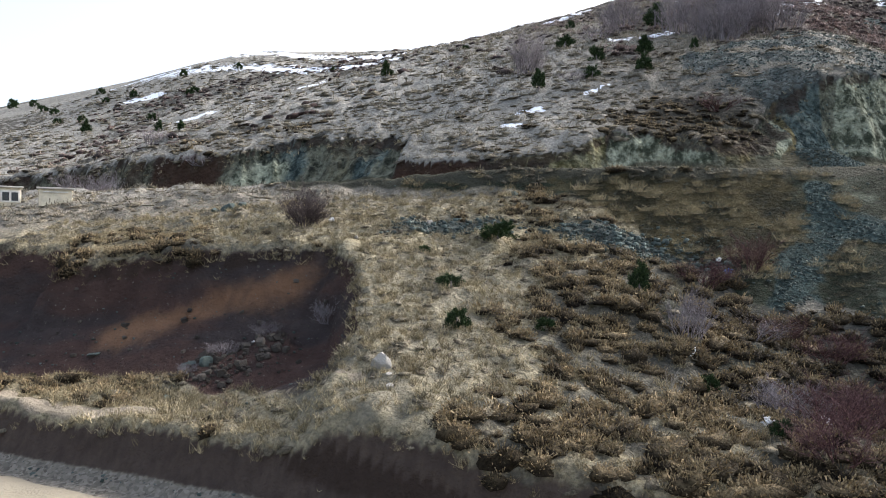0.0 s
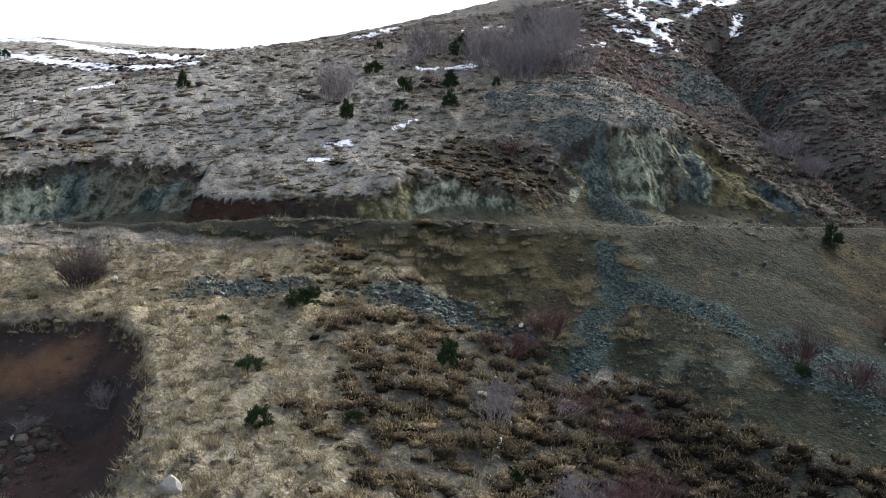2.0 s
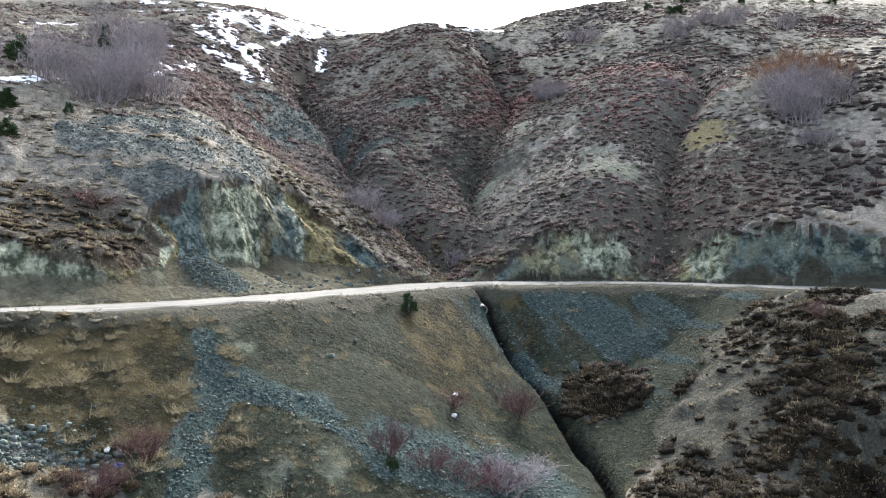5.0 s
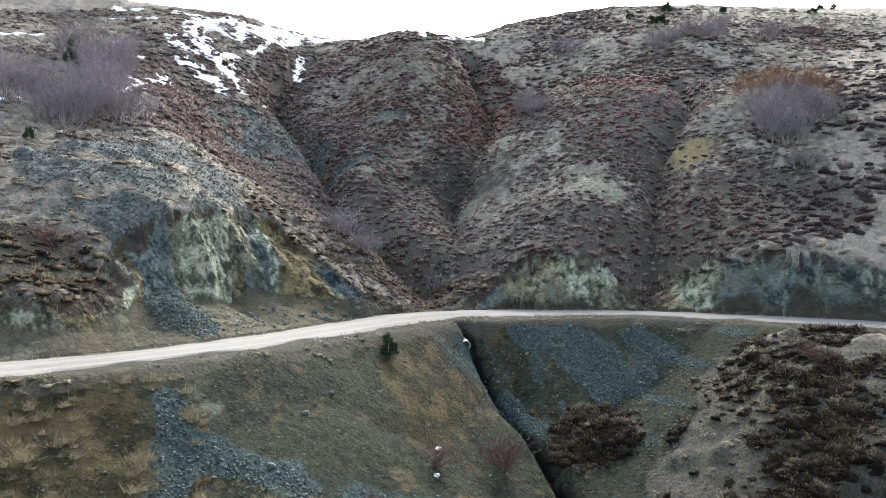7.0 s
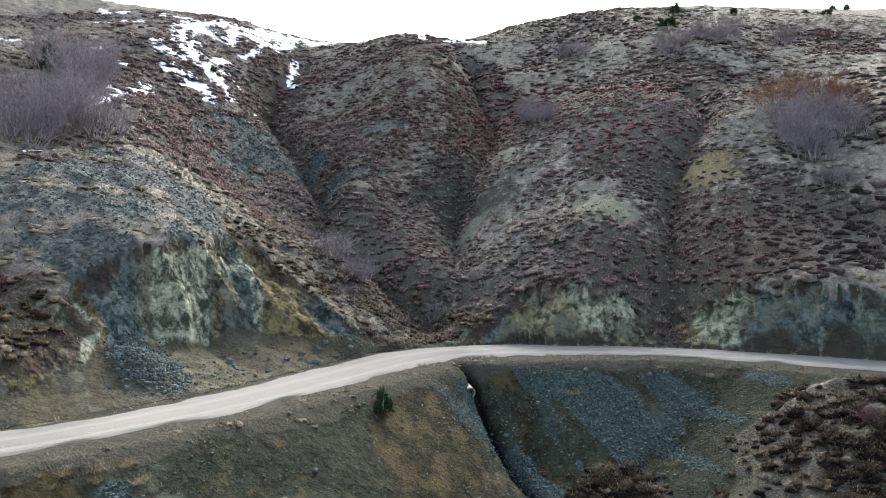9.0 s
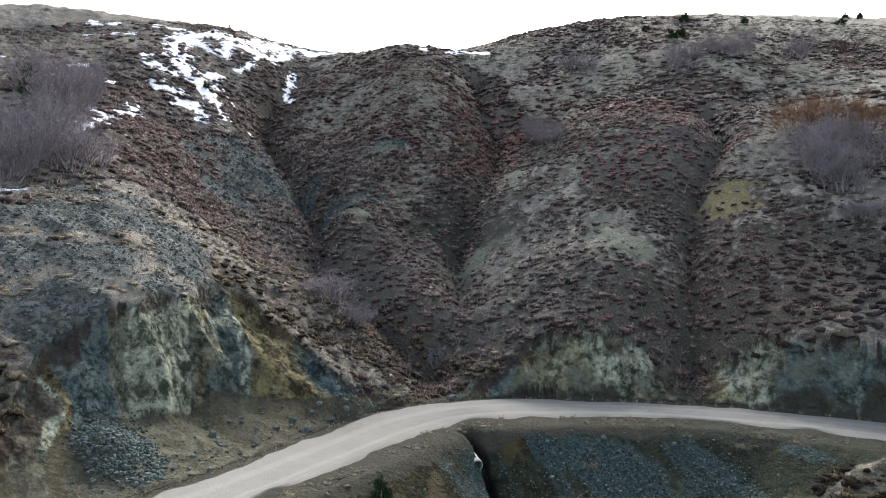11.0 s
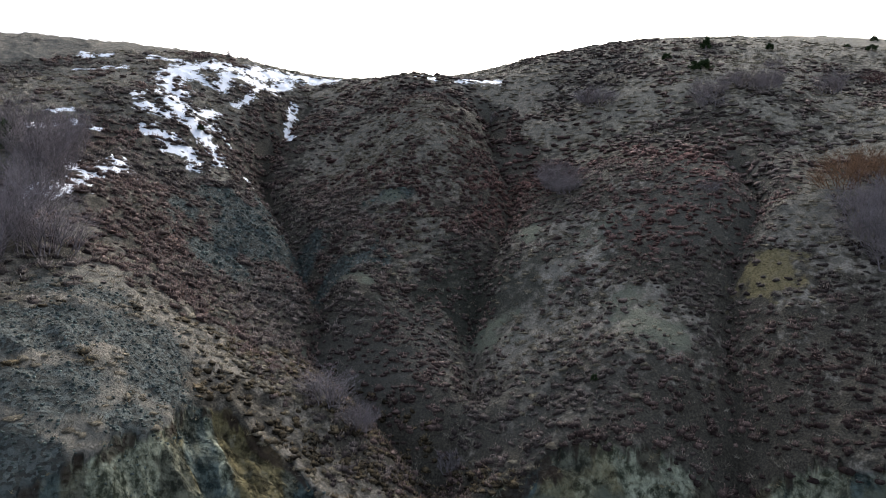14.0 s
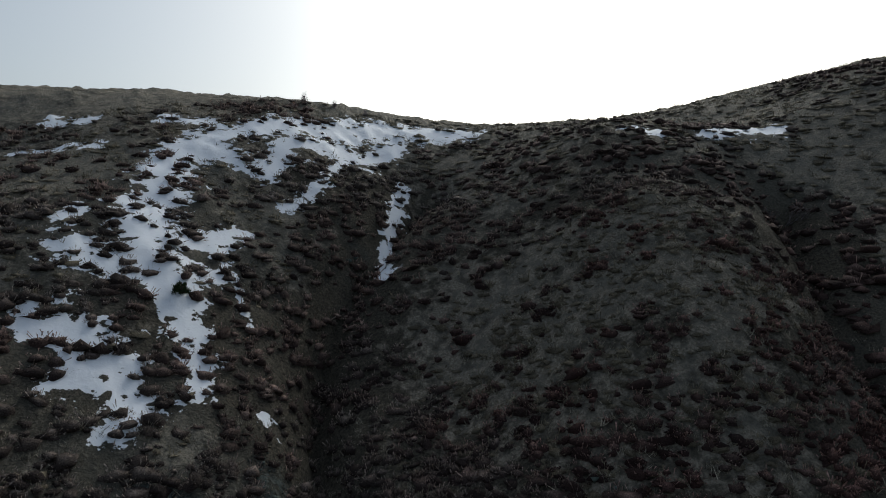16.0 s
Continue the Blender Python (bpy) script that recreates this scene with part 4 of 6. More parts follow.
path = 1.25 * np.exp(-(beside(curve_through([(-9.4, 15.2), (-7.3, 14.35), (-5.9, 14.25), (-4.7, 14.9), (-3.5, 14.5), (-2.3, 13.7), (-1.6, 13.2)]), fx, fy, 8)[0] / (0.42 - 0.25 * smooth(-5.0, -3.6, fx))) ** 2) * (1 - L["bank"]) * (0.8 + 0.7 * fbm(fx, fy, 0.9, 3, 195))
pale = 0.75 * stretch(6.0, 10.6, 0.8) + 0.78 * stretch(18.5, 22.3, 0.4) + 0.5 * stretch(-12, -10, 0.8) * low_face + 0.32 * stretch(-13, -6, 1.0) + 0.5 * stretch(23.6, 24.2, 0.2) + 0.4 * stretch(33.3, 34.4, 0.3) + 0.65 * stretch(34.5, 36.4, 0.3) + 0.6 * stretch(37.0, 38.1, 0.3) + 0.4 * stretch(38.4, 40.5, 0.3) + 0.9 * stretch(13.9, 14.6, 0.25) + 0.8 * stretch(28.1, 28.5, 0.15)
# right-flank terms: pale grass, plus the sun's veiling glare put into the colour
wan = smooth(14, 5, fx) * smooth(28, 31.5, fy) * (1 - blob(fx, fy, 12, 32, 4, 4)) + 0.4 * smooth(60, 75, fx) * smooth(55, 40, fy) + 0.55 * blob(fx, fy, 51, 33, 9, 9) + 0.4 * blob(fx, fy, 50, 17, 8, 6)
teal = 0.95 * blob(fx, fy, 28.4, 18.8, 2.6, 5, 20) + 0.75 * blob(fx, fy, 32.3, 17.5, 1.8, 4.5, 20) + 0.9 * blob(fx, fy, 18.0, 14.4, 4.5, 2.2) + 1.0 * blob(fx, fy, 15.2, 16.2, 2.2, 1.1, -50) + 0.3 * blob(fx, fy, 21, 24, 4, 2) + 0.5 * blob(fx, fy, 6.0, 19.6, 1.5, 1.0)
for way, wide in (([(12.0, 22.0), (11.5, 21.1), (10.4, 19.9), (9.5, 18.8), (8.7, 17.6)], 0.55), ([(11.7, 21.0), (12.5, 19.9), (13.4, 18.4), (14.0, 17.0), (15.2, 15.6), (18.6, 14.6)], 0.75)):
    teal = np.maximum(teal, 1.25 * np.exp(-((beside(curve_through(way), fx, fy, 8)[0] + 0.9 * fbm(fx, fy, 1.3, 4, 193)) / wide) ** 2))
teal *= 0.9 + 0.8 * fbm(fx, fy, 1.6, 4, 191)
teal += 0.9 * fbm(fx - 0.4 * fy, 0.16 * fy, 0.7, 3, 203) * smooth(24.5, 27, fx)
brown = smooth(13.0, 9.8, fx + 1.5 * fbm(fx, fy, 2.5, 4, 197)) * smooth(18.5, 20, fy) * smooth(2.5, 6, fx) + 1.25 * blob(fx, fy, 23.4, 22.0, 3.4, 2.2, 30) + 0.35 * blob(fx, fy, 20, 19, 3, 2) + 1.0 * blob(fx, fy, 29.9, 23.7, 1.0, 1.0) + 0.7 * blob(fx, fy, 28.5, 21.6, 0.5, 1.2, -20)
L["teal"] = teal
olive = 0.75 * stretch(24.2, 26.6, 0.4) + 0.5 * stretch(22.2, 23.4, 0.3) + 0.7 * stretch(14.5, 15.2, 0.3) + 0.6 * stretch(10.8, 13.6, 0.4) + 0.5 * stretch(33.2, 41, 0.4) + 0.4 * stretch(-9, -5.6) + 0.6 * blob(fx, fy, 19.6, 30.5, 1.4, 0.8)
# second term: glare over the upper right painted as paler straw
lush = smooth(27, 23, fy) * smooth(9, 5, fx) + 0.5 * smooth(54, 70, fx) * smooth(52, 42, fy) + 0.2 * blob(fx, fy, 29.3, 11.2, 3, 2.2, -40)
L["path"] = path
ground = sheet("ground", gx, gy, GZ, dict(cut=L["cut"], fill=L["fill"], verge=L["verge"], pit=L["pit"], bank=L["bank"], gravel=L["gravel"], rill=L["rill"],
                                          rubble=rubble, moss=moss, humus_shade=L["humus_shade"], heath=heath, snow=snow, ochre=ochre, loam=loam, seam=seam, scree=scree, path=path, pale=pale, olive=olive, clay=clay, teal=teal, brown=brown, blue=blue, sulphur=sulphur, apron=L["apron"], lush=lush, wan=wan), M_GROUND)
tagged(ground, "winter hillside of dry grass, heath, rubble and snow patches", "hillside", kind="structure")


def road_sheet(name, line, material, thick=0.03, outer=1.0):
    """A dirt carriageway that follows its centre line, with ragged edges and two worn wheel tracks."""
    t = np.gradient(line[:, :2], axis=0)
    t /= np.hypot(t[:, :1], t[:, 1:])
    across = np.linspace(-1, 1, 17)
    ragged = np.array([fbm(line[:, 0], line[:, 1], 1.6, 3, 90 + k) for k in range(2)])
    edge = np.where(across[None, :] < 0, ragged[0][:, None], ragged[1][:, None]) * np.abs(across)[None, :] ** 3 * 0.6
    side = np.where(across[None, :] < 0, np.interp(line[:, 0], (-12, -3, 39, 40), (1, outer, outer, 0.5 + 0.5 * outer))[:, None], 1.0)
    off = across[None, :] * line[:, 3:4] * side + np.sign(across)[None, :] * edge
    x, y = line[:, :1] - t[:, 1:] * off, line[:, 1:2] + t[:, :1] * off
    rut = np.exp(-((np.abs(across) - 0.42) / 0.14) ** 2)[None, :] * np.ones_like(x)
    z = line[:, 2:3] + thick - 0.012 * np.abs(off) - 0.025 * rut + 0.02 * fbm(x, y, 1.2, 2, 95)
    z[:, 0] -= 0.08
    z[:, -1] -= 0.08
    return sheet(name, x, y, z, dict(rut=rut), material)


tagged(road_sheet("road_upper", upper_line, M_ROAD, outer=0.55), "pale dusty single-track dirt road cut along the slope", "road", kind="structure")
tagged(road_sheet("road_lower", lower_line, M_SAND), "sandy dirt road at the foot of the bank", "road", kind="structure")

# ---- what grows and lies on the slope ----
rng = np.random.default_rng(11)


def soup(name, verts, faces, material, parent=None, smooth_shade=False):
    """One mesh object from arrays of points and triangles."""
    mesh = bpy.data.meshes.new(name)
    verts, faces = np.asarray(verts, np.float32), np.asarray(faces, np.int32)
    mesh.vertices.add(len(verts))
    mesh.vertices.foreach_set("co", verts.ravel())
    mesh.loops.add(faces.size)
    mesh.loops.foreach_set("vertex_index", faces.ravel())
    mesh.polygons.add(len(faces))
    mesh.polygons.foreach_set("loop_start", np.arange(0, faces.size, faces.shape[1], dtype=np.int32))
    mesh.update(calc_edges=True)
    if smooth_shade:
        mesh.polygons.foreach_set("use_smooth", np.ones(len(faces), bool))
    mesh.materials.append(material)
    ob = new(name, mesh)
    ob.parent = parent
    return ob


def part(name, bm, material, parent, label=""):
    mesh = bpy.data.meshes.new(name)
    bm.to_mesh(mesh)
    bm.free()
    mesh.materials.append(material)
    ob = new(name, mesh)
    ob.parent = parent
    return tagged(ob, label)


def spread(x0, x1, y0, y1, per_m2, chance):
    """Random places, kept by a chance function of the masks."""
    count = int((x1 - x0) * (y1 - y0) * per_m2)
    x, y = rng.uniform(x0, x1, count), rng.uniform(y0, y1, count)
    keep = rng.random(count) < chance(x, y)
    return x[keep], y[keep]


def unit(count, flat=0.0):
    v = rng.normal(size=(count, 3))
    v[:, 2] = np.abs(v[:, 2]) * (1 - flat) + 0.05
    return v / np.linalg.norm(v, axis=1, keepdims=True)


def cushions(x, y, radius, sides, rings, sprigs, tall=0.7, top_light=1.0, long=1.0, core=0.25, dusk=0.0):
    """Low lumpy domes with stiff sprigs standing out of them. Gives points, triangles and a tone: random for each
    plant, with lit tops and shaded feet painted in.
    """
    n = len(x)
    centre = np.stack([x, y, ground_at(x, y) - 0.15 * radius], -1)
    # the dome
    lift = np.linspace(0, 1.15, rings + 1)[:rings]
    turn = np.linspace(0, 6.283, sides, endpoint=False)
    ring = np.stack([np.outer(np.cos(lift), np.cos(turn)), np.outer(np.cos(lift), np.sin(turn)), np.outer(np.sin(lift), np.ones(sides)) * tall], -1).reshape(-1, 3)
    ring = np.vstack([ring, [(0, 0, tall * 1.02)]])
    k = len(ring)
    # shade painted into the dome's tone: dark skirt, pale crown
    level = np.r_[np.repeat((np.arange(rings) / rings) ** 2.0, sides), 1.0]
    squash = np.stack([rng.uniform(0.9, 1.6, n), rng.uniform(0.7, 1.15, n), rng.uniform(0.75, 1.3, n)], -1)[:, None]
    upright = normal_at(x, y) * 0.5 + np.array([0, 0, 0.5])
    upright /= np.linalg.norm(upright, axis=1, keepdims=True)
    east = np.cross(np.array([[0.0, 0.0, 1.0]]), normal_at(x, y)) + 0.25 * rng.normal(size=(n, 3)) * np.array([1, 1, 0]) + np.array([1e-4, 0, 0])
    east -= upright * (east * upright).sum(1, keepdims=True)
    east /= np.linalg.norm(east, axis=1, keepdims=True)
    north = np.cross(upright, east)
    basis = np.stack([east, north, upright], 1)
    v = ring[None] * squash * (1 + 0.26 * rng.normal(size=(n, k, 1)))
    v = np.einsum("nki,nij->nkj", v * 0.92, basis) * radius[:, None, None] + centre[:, None]
    f = []
    for i in range(rings - 1):
        for j in range(sides):
            a, b = i * sides + j, i * sides + (j + 1) % sides
            f += [(a, b, b + sides), (a, b + sides, a + sides)]
    f += [((rings - 1) * sides + j, (rings - 1) * sides + (j + 1) % sides, k - 1) for j in range(sides)]
    f = (np.array(f)[None] + k * np.arange(n)[:, None, None]).reshape(-1, 3)
    # the last term pales the upper right: glare put into the plants' tone
    tone = np.clip(rng.normal(0.5 - dusk, 0.2, n) - 0.4 * smooth(5, 9, x) * smooth(20, 17, y) - 0.3 * blob(x, y, 56, 56, 14, 14) + 0.22 * smooth(48, 62, x) * smooth(50, 40, y), 0, 1)
    # the sprigs
    m = n * sprigs
    r, out = radius.repeat(sprigs)[:, None], unit(m)
    reach = np.einsum("ni,nij->nj", out * squash[:, 0].repeat(sprigs, 0) * np.array([1.0, 1.0, tall]), basis.repeat(sprigs, 0))
    out = np.einsum("ni,nij->nj", out, basis.repeat(sprigs, 0))
    at = centre.repeat(sprigs, 0) + reach * r * rng.uniform(0.7, 1.0, (m, 1))
    side = np.cross(out, rng.normal(size=out.shape))
    side /= np.linalg.norm(side, axis=1, keepdims=True)
    w = r * rng.uniform(0.04, 0.11, (m, 1)) * long ** 0.5
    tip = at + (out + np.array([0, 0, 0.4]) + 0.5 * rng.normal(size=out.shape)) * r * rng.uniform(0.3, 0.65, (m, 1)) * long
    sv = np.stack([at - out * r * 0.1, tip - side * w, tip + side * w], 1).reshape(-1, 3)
    # sprigs: dark foot, tan end, palest on top as light from above would leave them
    return np.vstack([v.reshape(-1, 3), sv]), np.vstack([f, np.arange(len(sv)).reshape(-1, 3) + n * k]), np.r_[(tone[:, None] * (0.3 * core + (core + 0.35) * level[None])).ravel(), (np.array([0.2, 1.0, 1.0])[None] * (tone.repeat(sprigs) + 0.25 * rng.random(m) + 0.45 * np.clip(out[:, 2], 0, 1) * top_light)[:, None]).ravel()]


def tufts(x, y, height, blades, lean=0.55, broad=1.0, mat=0.22):
    """Tufts of dry grass: thin bent-over blades."""
    n = len(x)
    m = n * blades
    h = height.repeat(blades)[:, None] * rng.uniform(0.5, 1.1, (m, 1))
    base = np.stack([x, y, ground_at(x, y) - 0.02], -1).repeat(blades, 0)
    base[:, :2] += rng.normal(size=(m, 2)) * mat * h
    way = rng.normal(size=(m, 3)) * lean
    way[:, 2] = 1.0
    way /= np.linalg.norm(way, axis=1, keepdims=True)
    side = np.cross(way, rng.normal(size=(m, 3)))
    side /= np.linalg.norm(side, axis=1, keepdims=True)
    w = h * broad * rng.uniform(0.018, 0.045, (m, 1)) * (18 / blades) ** 0.5
    v = np.stack([base - side * w, base + side * w, base + way * h], 1).reshape(-1, 3)
    tone = np.clip(rng.normal(0.5, 0.22, n).repeat(blades) + 0.12 * rng.normal(size=m), 0, 1)
    return v, np.arange(len(v)).reshape(-1, 3), tone.repeat(3)


CUBE = np.array([(-1, -1, -1), (1, -1, -1), (1, 1, -1), (-1, 1, -1), (-1, -1, 1), (1, -1, 1), (1, 1, 1), (-1, 1, 1)], float)
CUBE_TRIS = np.array([(0, 2, 1), (0, 3, 2), (4, 5, 6), (4, 6, 7), (0, 1, 5), (0, 5, 4), (1, 2, 6), (1, 6, 5), (2, 3, 7), (2, 7, 6), (3, 0, 4), (3, 4, 7)])


def rubble_stones(x, y, size):
    """Loose angular stones, each a skewed block."""
    n = len(x)
    shape = CUBE[None] * rng.uniform(0.5, 1.0, (n, 1, 3)) + rng.normal(size=(n, 8, 3)) * 0.22
    a = rng.uniform(0, 6.283, (n, 1))
    c, s = np.cos(a), np.sin(a)
    shape = np.stack([shape[..., 0] * c - shape[..., 1] * s, shape[..., 0] * s + shape[..., 1] * c, shape[..., 2] * 0.75], -1)
    v = shape * (size * 0.5)[:, None, None] + np.stack([x, y, ground_at(x, y) + size * 0.12], -1)[:, None]
    return v.reshape(-1, 3), (CUBE_TRIS[None] + 8 * np.arange(n)[:, None, None]).reshape(-1, 3), rng.random(n).repeat(8) ** 2.4


def open_ground(x, y):
    return 1 - mask_at("bare", x, y)


def heathy(x, y):
    return open_ground(x, y) * smooth(0.6, 0.3, mask_at("path", x, y)) * smooth(0.30, 0.72, mask_at("heath", x, y)) * smooth(0.75, 0.45, mask_at("rubble", x, y)) * smooth(1.1, 0.7, mask_at("snow", x, y))


def grassy(x, y):
    return open_ground(x, y) * smooth(0.6, 0.3, mask_at("path", x, y)) * np.maximum(smooth(0.85, 0.35, mask_at("heath", x, y)), 0.35 * smooth(27, 23, y) * smooth(16, 10, x)) * (1 - 0.7 * smooth(6, 9, x) * smooth(20, 18, y)) * (1 - 0.6 * smooth(0.3, 0.7, mask_at("moss", x, y))) * smooth(0.8, 0.5, mask_at("rubble", x, y)) * smooth(1.0, 0.6, mask_at("snow", x, y))


def merged(groups):
    verts, faces, tones, n = [], [], [], 0
    for v, f, tone in groups:
        verts.append(v)
        faces.append(f + n)
        tones.append(tone)
        n += len(v)
    return np.vstack(verts), np.vstack(faces), np.concatenate(tones)


def carpet(name, groups, material, label, category):
    v, f, tone = merged(groups)
    ob = soup(name, v, f, material)
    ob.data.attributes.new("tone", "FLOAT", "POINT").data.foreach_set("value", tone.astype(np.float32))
    x, y = v[:, 0], v[:, 1]
    ruddy = np.clip(0.95 * blob(x, y, 57, 30, 10, 6) + 0.8 * blob(x, y, 54, 55, 9, 12) + 0.6 * blob(x, y, 66, 44, 10, 9) + 0.5 * blob(x, y, 13, 35, 4, 4), 0, 1)
    ob.data.attributes.new("ruddy", "FLOAT", "POINT").data.foreach_set("value", ruddy.astype(np.float32))
    return tagged(ob, label, category, kind="stuff")


# heath: small and leafy near the lower road, coarser up the slope
groups = []
for x0, x1, y0, y1, per, low, high, sides, rings, sprigs in ((-12, 20, 9.5, 26, 10.5, 0.11, 0.32, 8, 3, 100), (20, 36, 4, 22, 12, 0.08, 0.24, 8, 3, 24), (-16, 36, 26, 42, 8, 0.10, 0.28, 7, 3, 14),
                                                             (28, 62, 14, 60, 6.5, 0.11, 0.30, 6, 2, 17), (10, 62, 42, 86, 3.6, 0.16, 0.42, 6, 2, 22), (62, 100, 10, 84, 2.4, 0.2, 0.5, 6, 3, 6),
                                                             (-45, 10, 42, 100, 0.9, 0.22, 0.5, 6, 2, 6), (40, 80, -6, 14, 3, 0.2, 0.45, 6, 3, 8)):
    x, y = spread(x0, x1, y0, y1, per, heathy)
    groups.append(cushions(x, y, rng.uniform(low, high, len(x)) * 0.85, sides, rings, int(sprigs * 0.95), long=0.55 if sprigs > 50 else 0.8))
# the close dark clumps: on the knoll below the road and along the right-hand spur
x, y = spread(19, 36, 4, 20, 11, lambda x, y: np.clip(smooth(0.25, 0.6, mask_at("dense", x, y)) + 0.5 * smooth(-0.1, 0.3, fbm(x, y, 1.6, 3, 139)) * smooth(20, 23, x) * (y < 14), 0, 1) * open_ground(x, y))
groups.insert(0, cushions(x, y, rng.uniform(0.16, 0.36, len(x)), 8, 3, 46, top_light=0.4, long=0.6, core=0.10, dusk=0.16))
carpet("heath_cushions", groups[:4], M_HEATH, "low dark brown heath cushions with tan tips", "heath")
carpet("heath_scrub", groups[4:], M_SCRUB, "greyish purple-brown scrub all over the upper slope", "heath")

groups = []
for x0, x1, y0, y1, per, low, high, blades in ((-14, 20, 9.5, 26, 26, 0.10, 0.28, 34), (20, 36, 4, 22, 8, 0.12, 0.30, 26), (-24, 36, 26, 44, 6, 0.12, 0.30, 24),
                                               (28, 62, 14, 60, 7, 0.14, 0.34, 11), (0, 62, 44, 86, 1.8, 0.2, 0.45, 10), (62, 100, 10, 84, 1.2, 0.25, 0.5, 9), (-45, 0, 42, 100, 0.8, 0.2, 0.45, 9)):
    x, y = spread(x0, x1, y0, y1, per, grassy)
    groups.append(tufts(x, y, rng.uniform(low, high, len(x)), blades))
# grass grown into hummocks between the heath
hummocks = []
for x0, x1, y0, y1, per, low, high, sides, rings, sprigs in ((-12, 20, 9.5, 26, 7, 0.07, 0.2, 8, 3, 22), (20, 36, 4, 22, 6, 0.10, 0.26, 7, 3, 16), (-24, 36, 26, 44, 4.5, 0.12, 0.32, 7, 3, 12),
                                                             (28, 62, 14, 60, 4.0, 0.12, 0.32, 6, 3, 14), (0, 62, 44, 86, 2.2, 0.14, 0.36, 6, 2, 24), (62, 112, 10, 84, 1.6, 0.25, 0.5, 6, 2, 6), (-60, 0, 42, 105, 0.9, 0.25, 0.6, 6, 2, 6), (40, 80, -6, 14, 2, 0.2, 0.45, 6, 2, 8)):
    x, y = spread(x0, x1, y0, y1, per, grassy)
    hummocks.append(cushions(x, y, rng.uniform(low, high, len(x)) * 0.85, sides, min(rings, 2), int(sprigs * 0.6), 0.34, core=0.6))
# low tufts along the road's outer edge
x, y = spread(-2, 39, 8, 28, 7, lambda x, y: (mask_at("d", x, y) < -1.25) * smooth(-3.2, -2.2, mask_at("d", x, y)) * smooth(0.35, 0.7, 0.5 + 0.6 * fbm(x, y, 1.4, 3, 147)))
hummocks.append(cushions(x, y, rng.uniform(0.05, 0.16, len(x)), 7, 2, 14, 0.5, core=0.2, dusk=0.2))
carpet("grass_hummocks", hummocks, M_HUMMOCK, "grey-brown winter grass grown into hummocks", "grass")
# thick straw along the terrace under the pit and on the bank's lip
x, y = spread(-14, 1, 12.3, 18.6, 26, lambda x, y: np.where((mask_at("pd", x, y) < 0.1) & (mask_at("inside", x, y) > 0.3), 0.9 * smooth(0.7, 0.4, mask_at("path", x, y)), 0.15) * open_ground(x, y))
groups.append(tufts(x, y, rng.uniform(0.1, 0.34, len(x)), 16, 0.6))
# turf that hangs over the lip of every cut
x, y = spread(-26, 48, 9, 42, 60, lambda x, y: smooth(0.15, 0.5, mask_at("humus_shade", x, y)) * smooth(0.9, 0.3, mask_at("humus_shade", x, y) + mask_at("bank", x, y) * 0.2) * 0.9)
groups.append(tufts(x, y + 0.05, rng.uniform(0.12, 0.26, len(x)), 14, 0.9))
x, y = spread(-26, 48, 8, 42, 70, lambda x, y: np.clip(((mask_at("inside", x, y) > 0.005) & (mask_at("inside", x, y) < 0.16) & (y > 14.5)) * 0.9 + (mask_at("cut", x, y) > 0.03) * (mask_at("cut", x, y) < 0.5) * 0.35
                                               + (mask_at("bank", x, y) > 0.03) * (mask_at("bank", x, y) < 0.5) * (mask_at("gravel", x, y) < 0.1) * 0.07, 0, 1))
groups.append(tufts(x, y + 0.06, rng.uniform(0.14, 0.30, len(x)), 12, 0.9))
# green-grey grass on the old spoil between the screes
x, y = spread(8, 16, 13, 21, 8, lambda x, y: smooth(0.3, 0.7, blob(x, y, 12, 17.4, 2.6, 2.0, -30)))
groups.append(tufts(x, y, rng.uniform(0.08, 0.2, len(x)), 14, 0.8))
# tan tussocks along the spur
x, y = spread(23, 36, 7, 16.5, 3.2, lambda x, y: open_ground(x, y) * smooth(0.4, 0.1, mask_at("dense", x, y)) * smooth(0.4, 0.65, 0.5 + 0.6 * fbm(x, y, 1.8, 3, 145)))
groups.append(tufts(x, y, rng.uniform(0.14, 0.32, len(x)) * 0.8, 80, 1.2, 1.2, 0.7))
# coarse straw tussocks on the brown spoil
x, y = spread(-3, 12.5, 18.5, 27, 5, lambda x, y: mask_at("fill", x, y) * smooth(0.35, 0.6, 0.5 + 0.5 * fbm(x, y, 2, 3, 133)) * smooth(0.8, 0.4, mask_at("teal", x, y)))
groups.append(tufts(x, y, rng.uniform(0.16, 0.42, len(x)), 110, 0.95, 1.2, 0.36))
# tussocks on the mossy knoll between the screes and under the culvert
x, y = spread(9, 36, 13, 25, 1.6, lambda x, y: mask_at("fill", x, y) * np.maximum(smooth(0.3, 0.6, blob(x, y, 11.6, 17.4, 2.4, 2.2, -40)), 0.4 * smooth(27, 29, x) * smooth(0.5, 0.75, 0.5 + 0.6 * fbm(x, y, 1.5, 3, 135))))
groups.append(tufts(x, y, rng.uniform(0.14, 0.34, len(x)), 80, 1.2, 1.35, 0.6))
# sparse weeds on the fill slopes
x, y = spread(-10, 42, 4, 30, 2.2, lambda x, y: mask_at("fill", x, y) * 0.35 * smooth(0.45, 0.6, 0.5 + 0.5 * fbm(x, y, 3, 3, 131)))
groups.append(tufts(x, y, rng.uniform(0.1, 0.22, len(x)), 14, 0.8))
carpet("dry_grass", groups[:2] + groups[7:], M_STRAW, "straw-coloured winter grass in loose tufts", "grass")
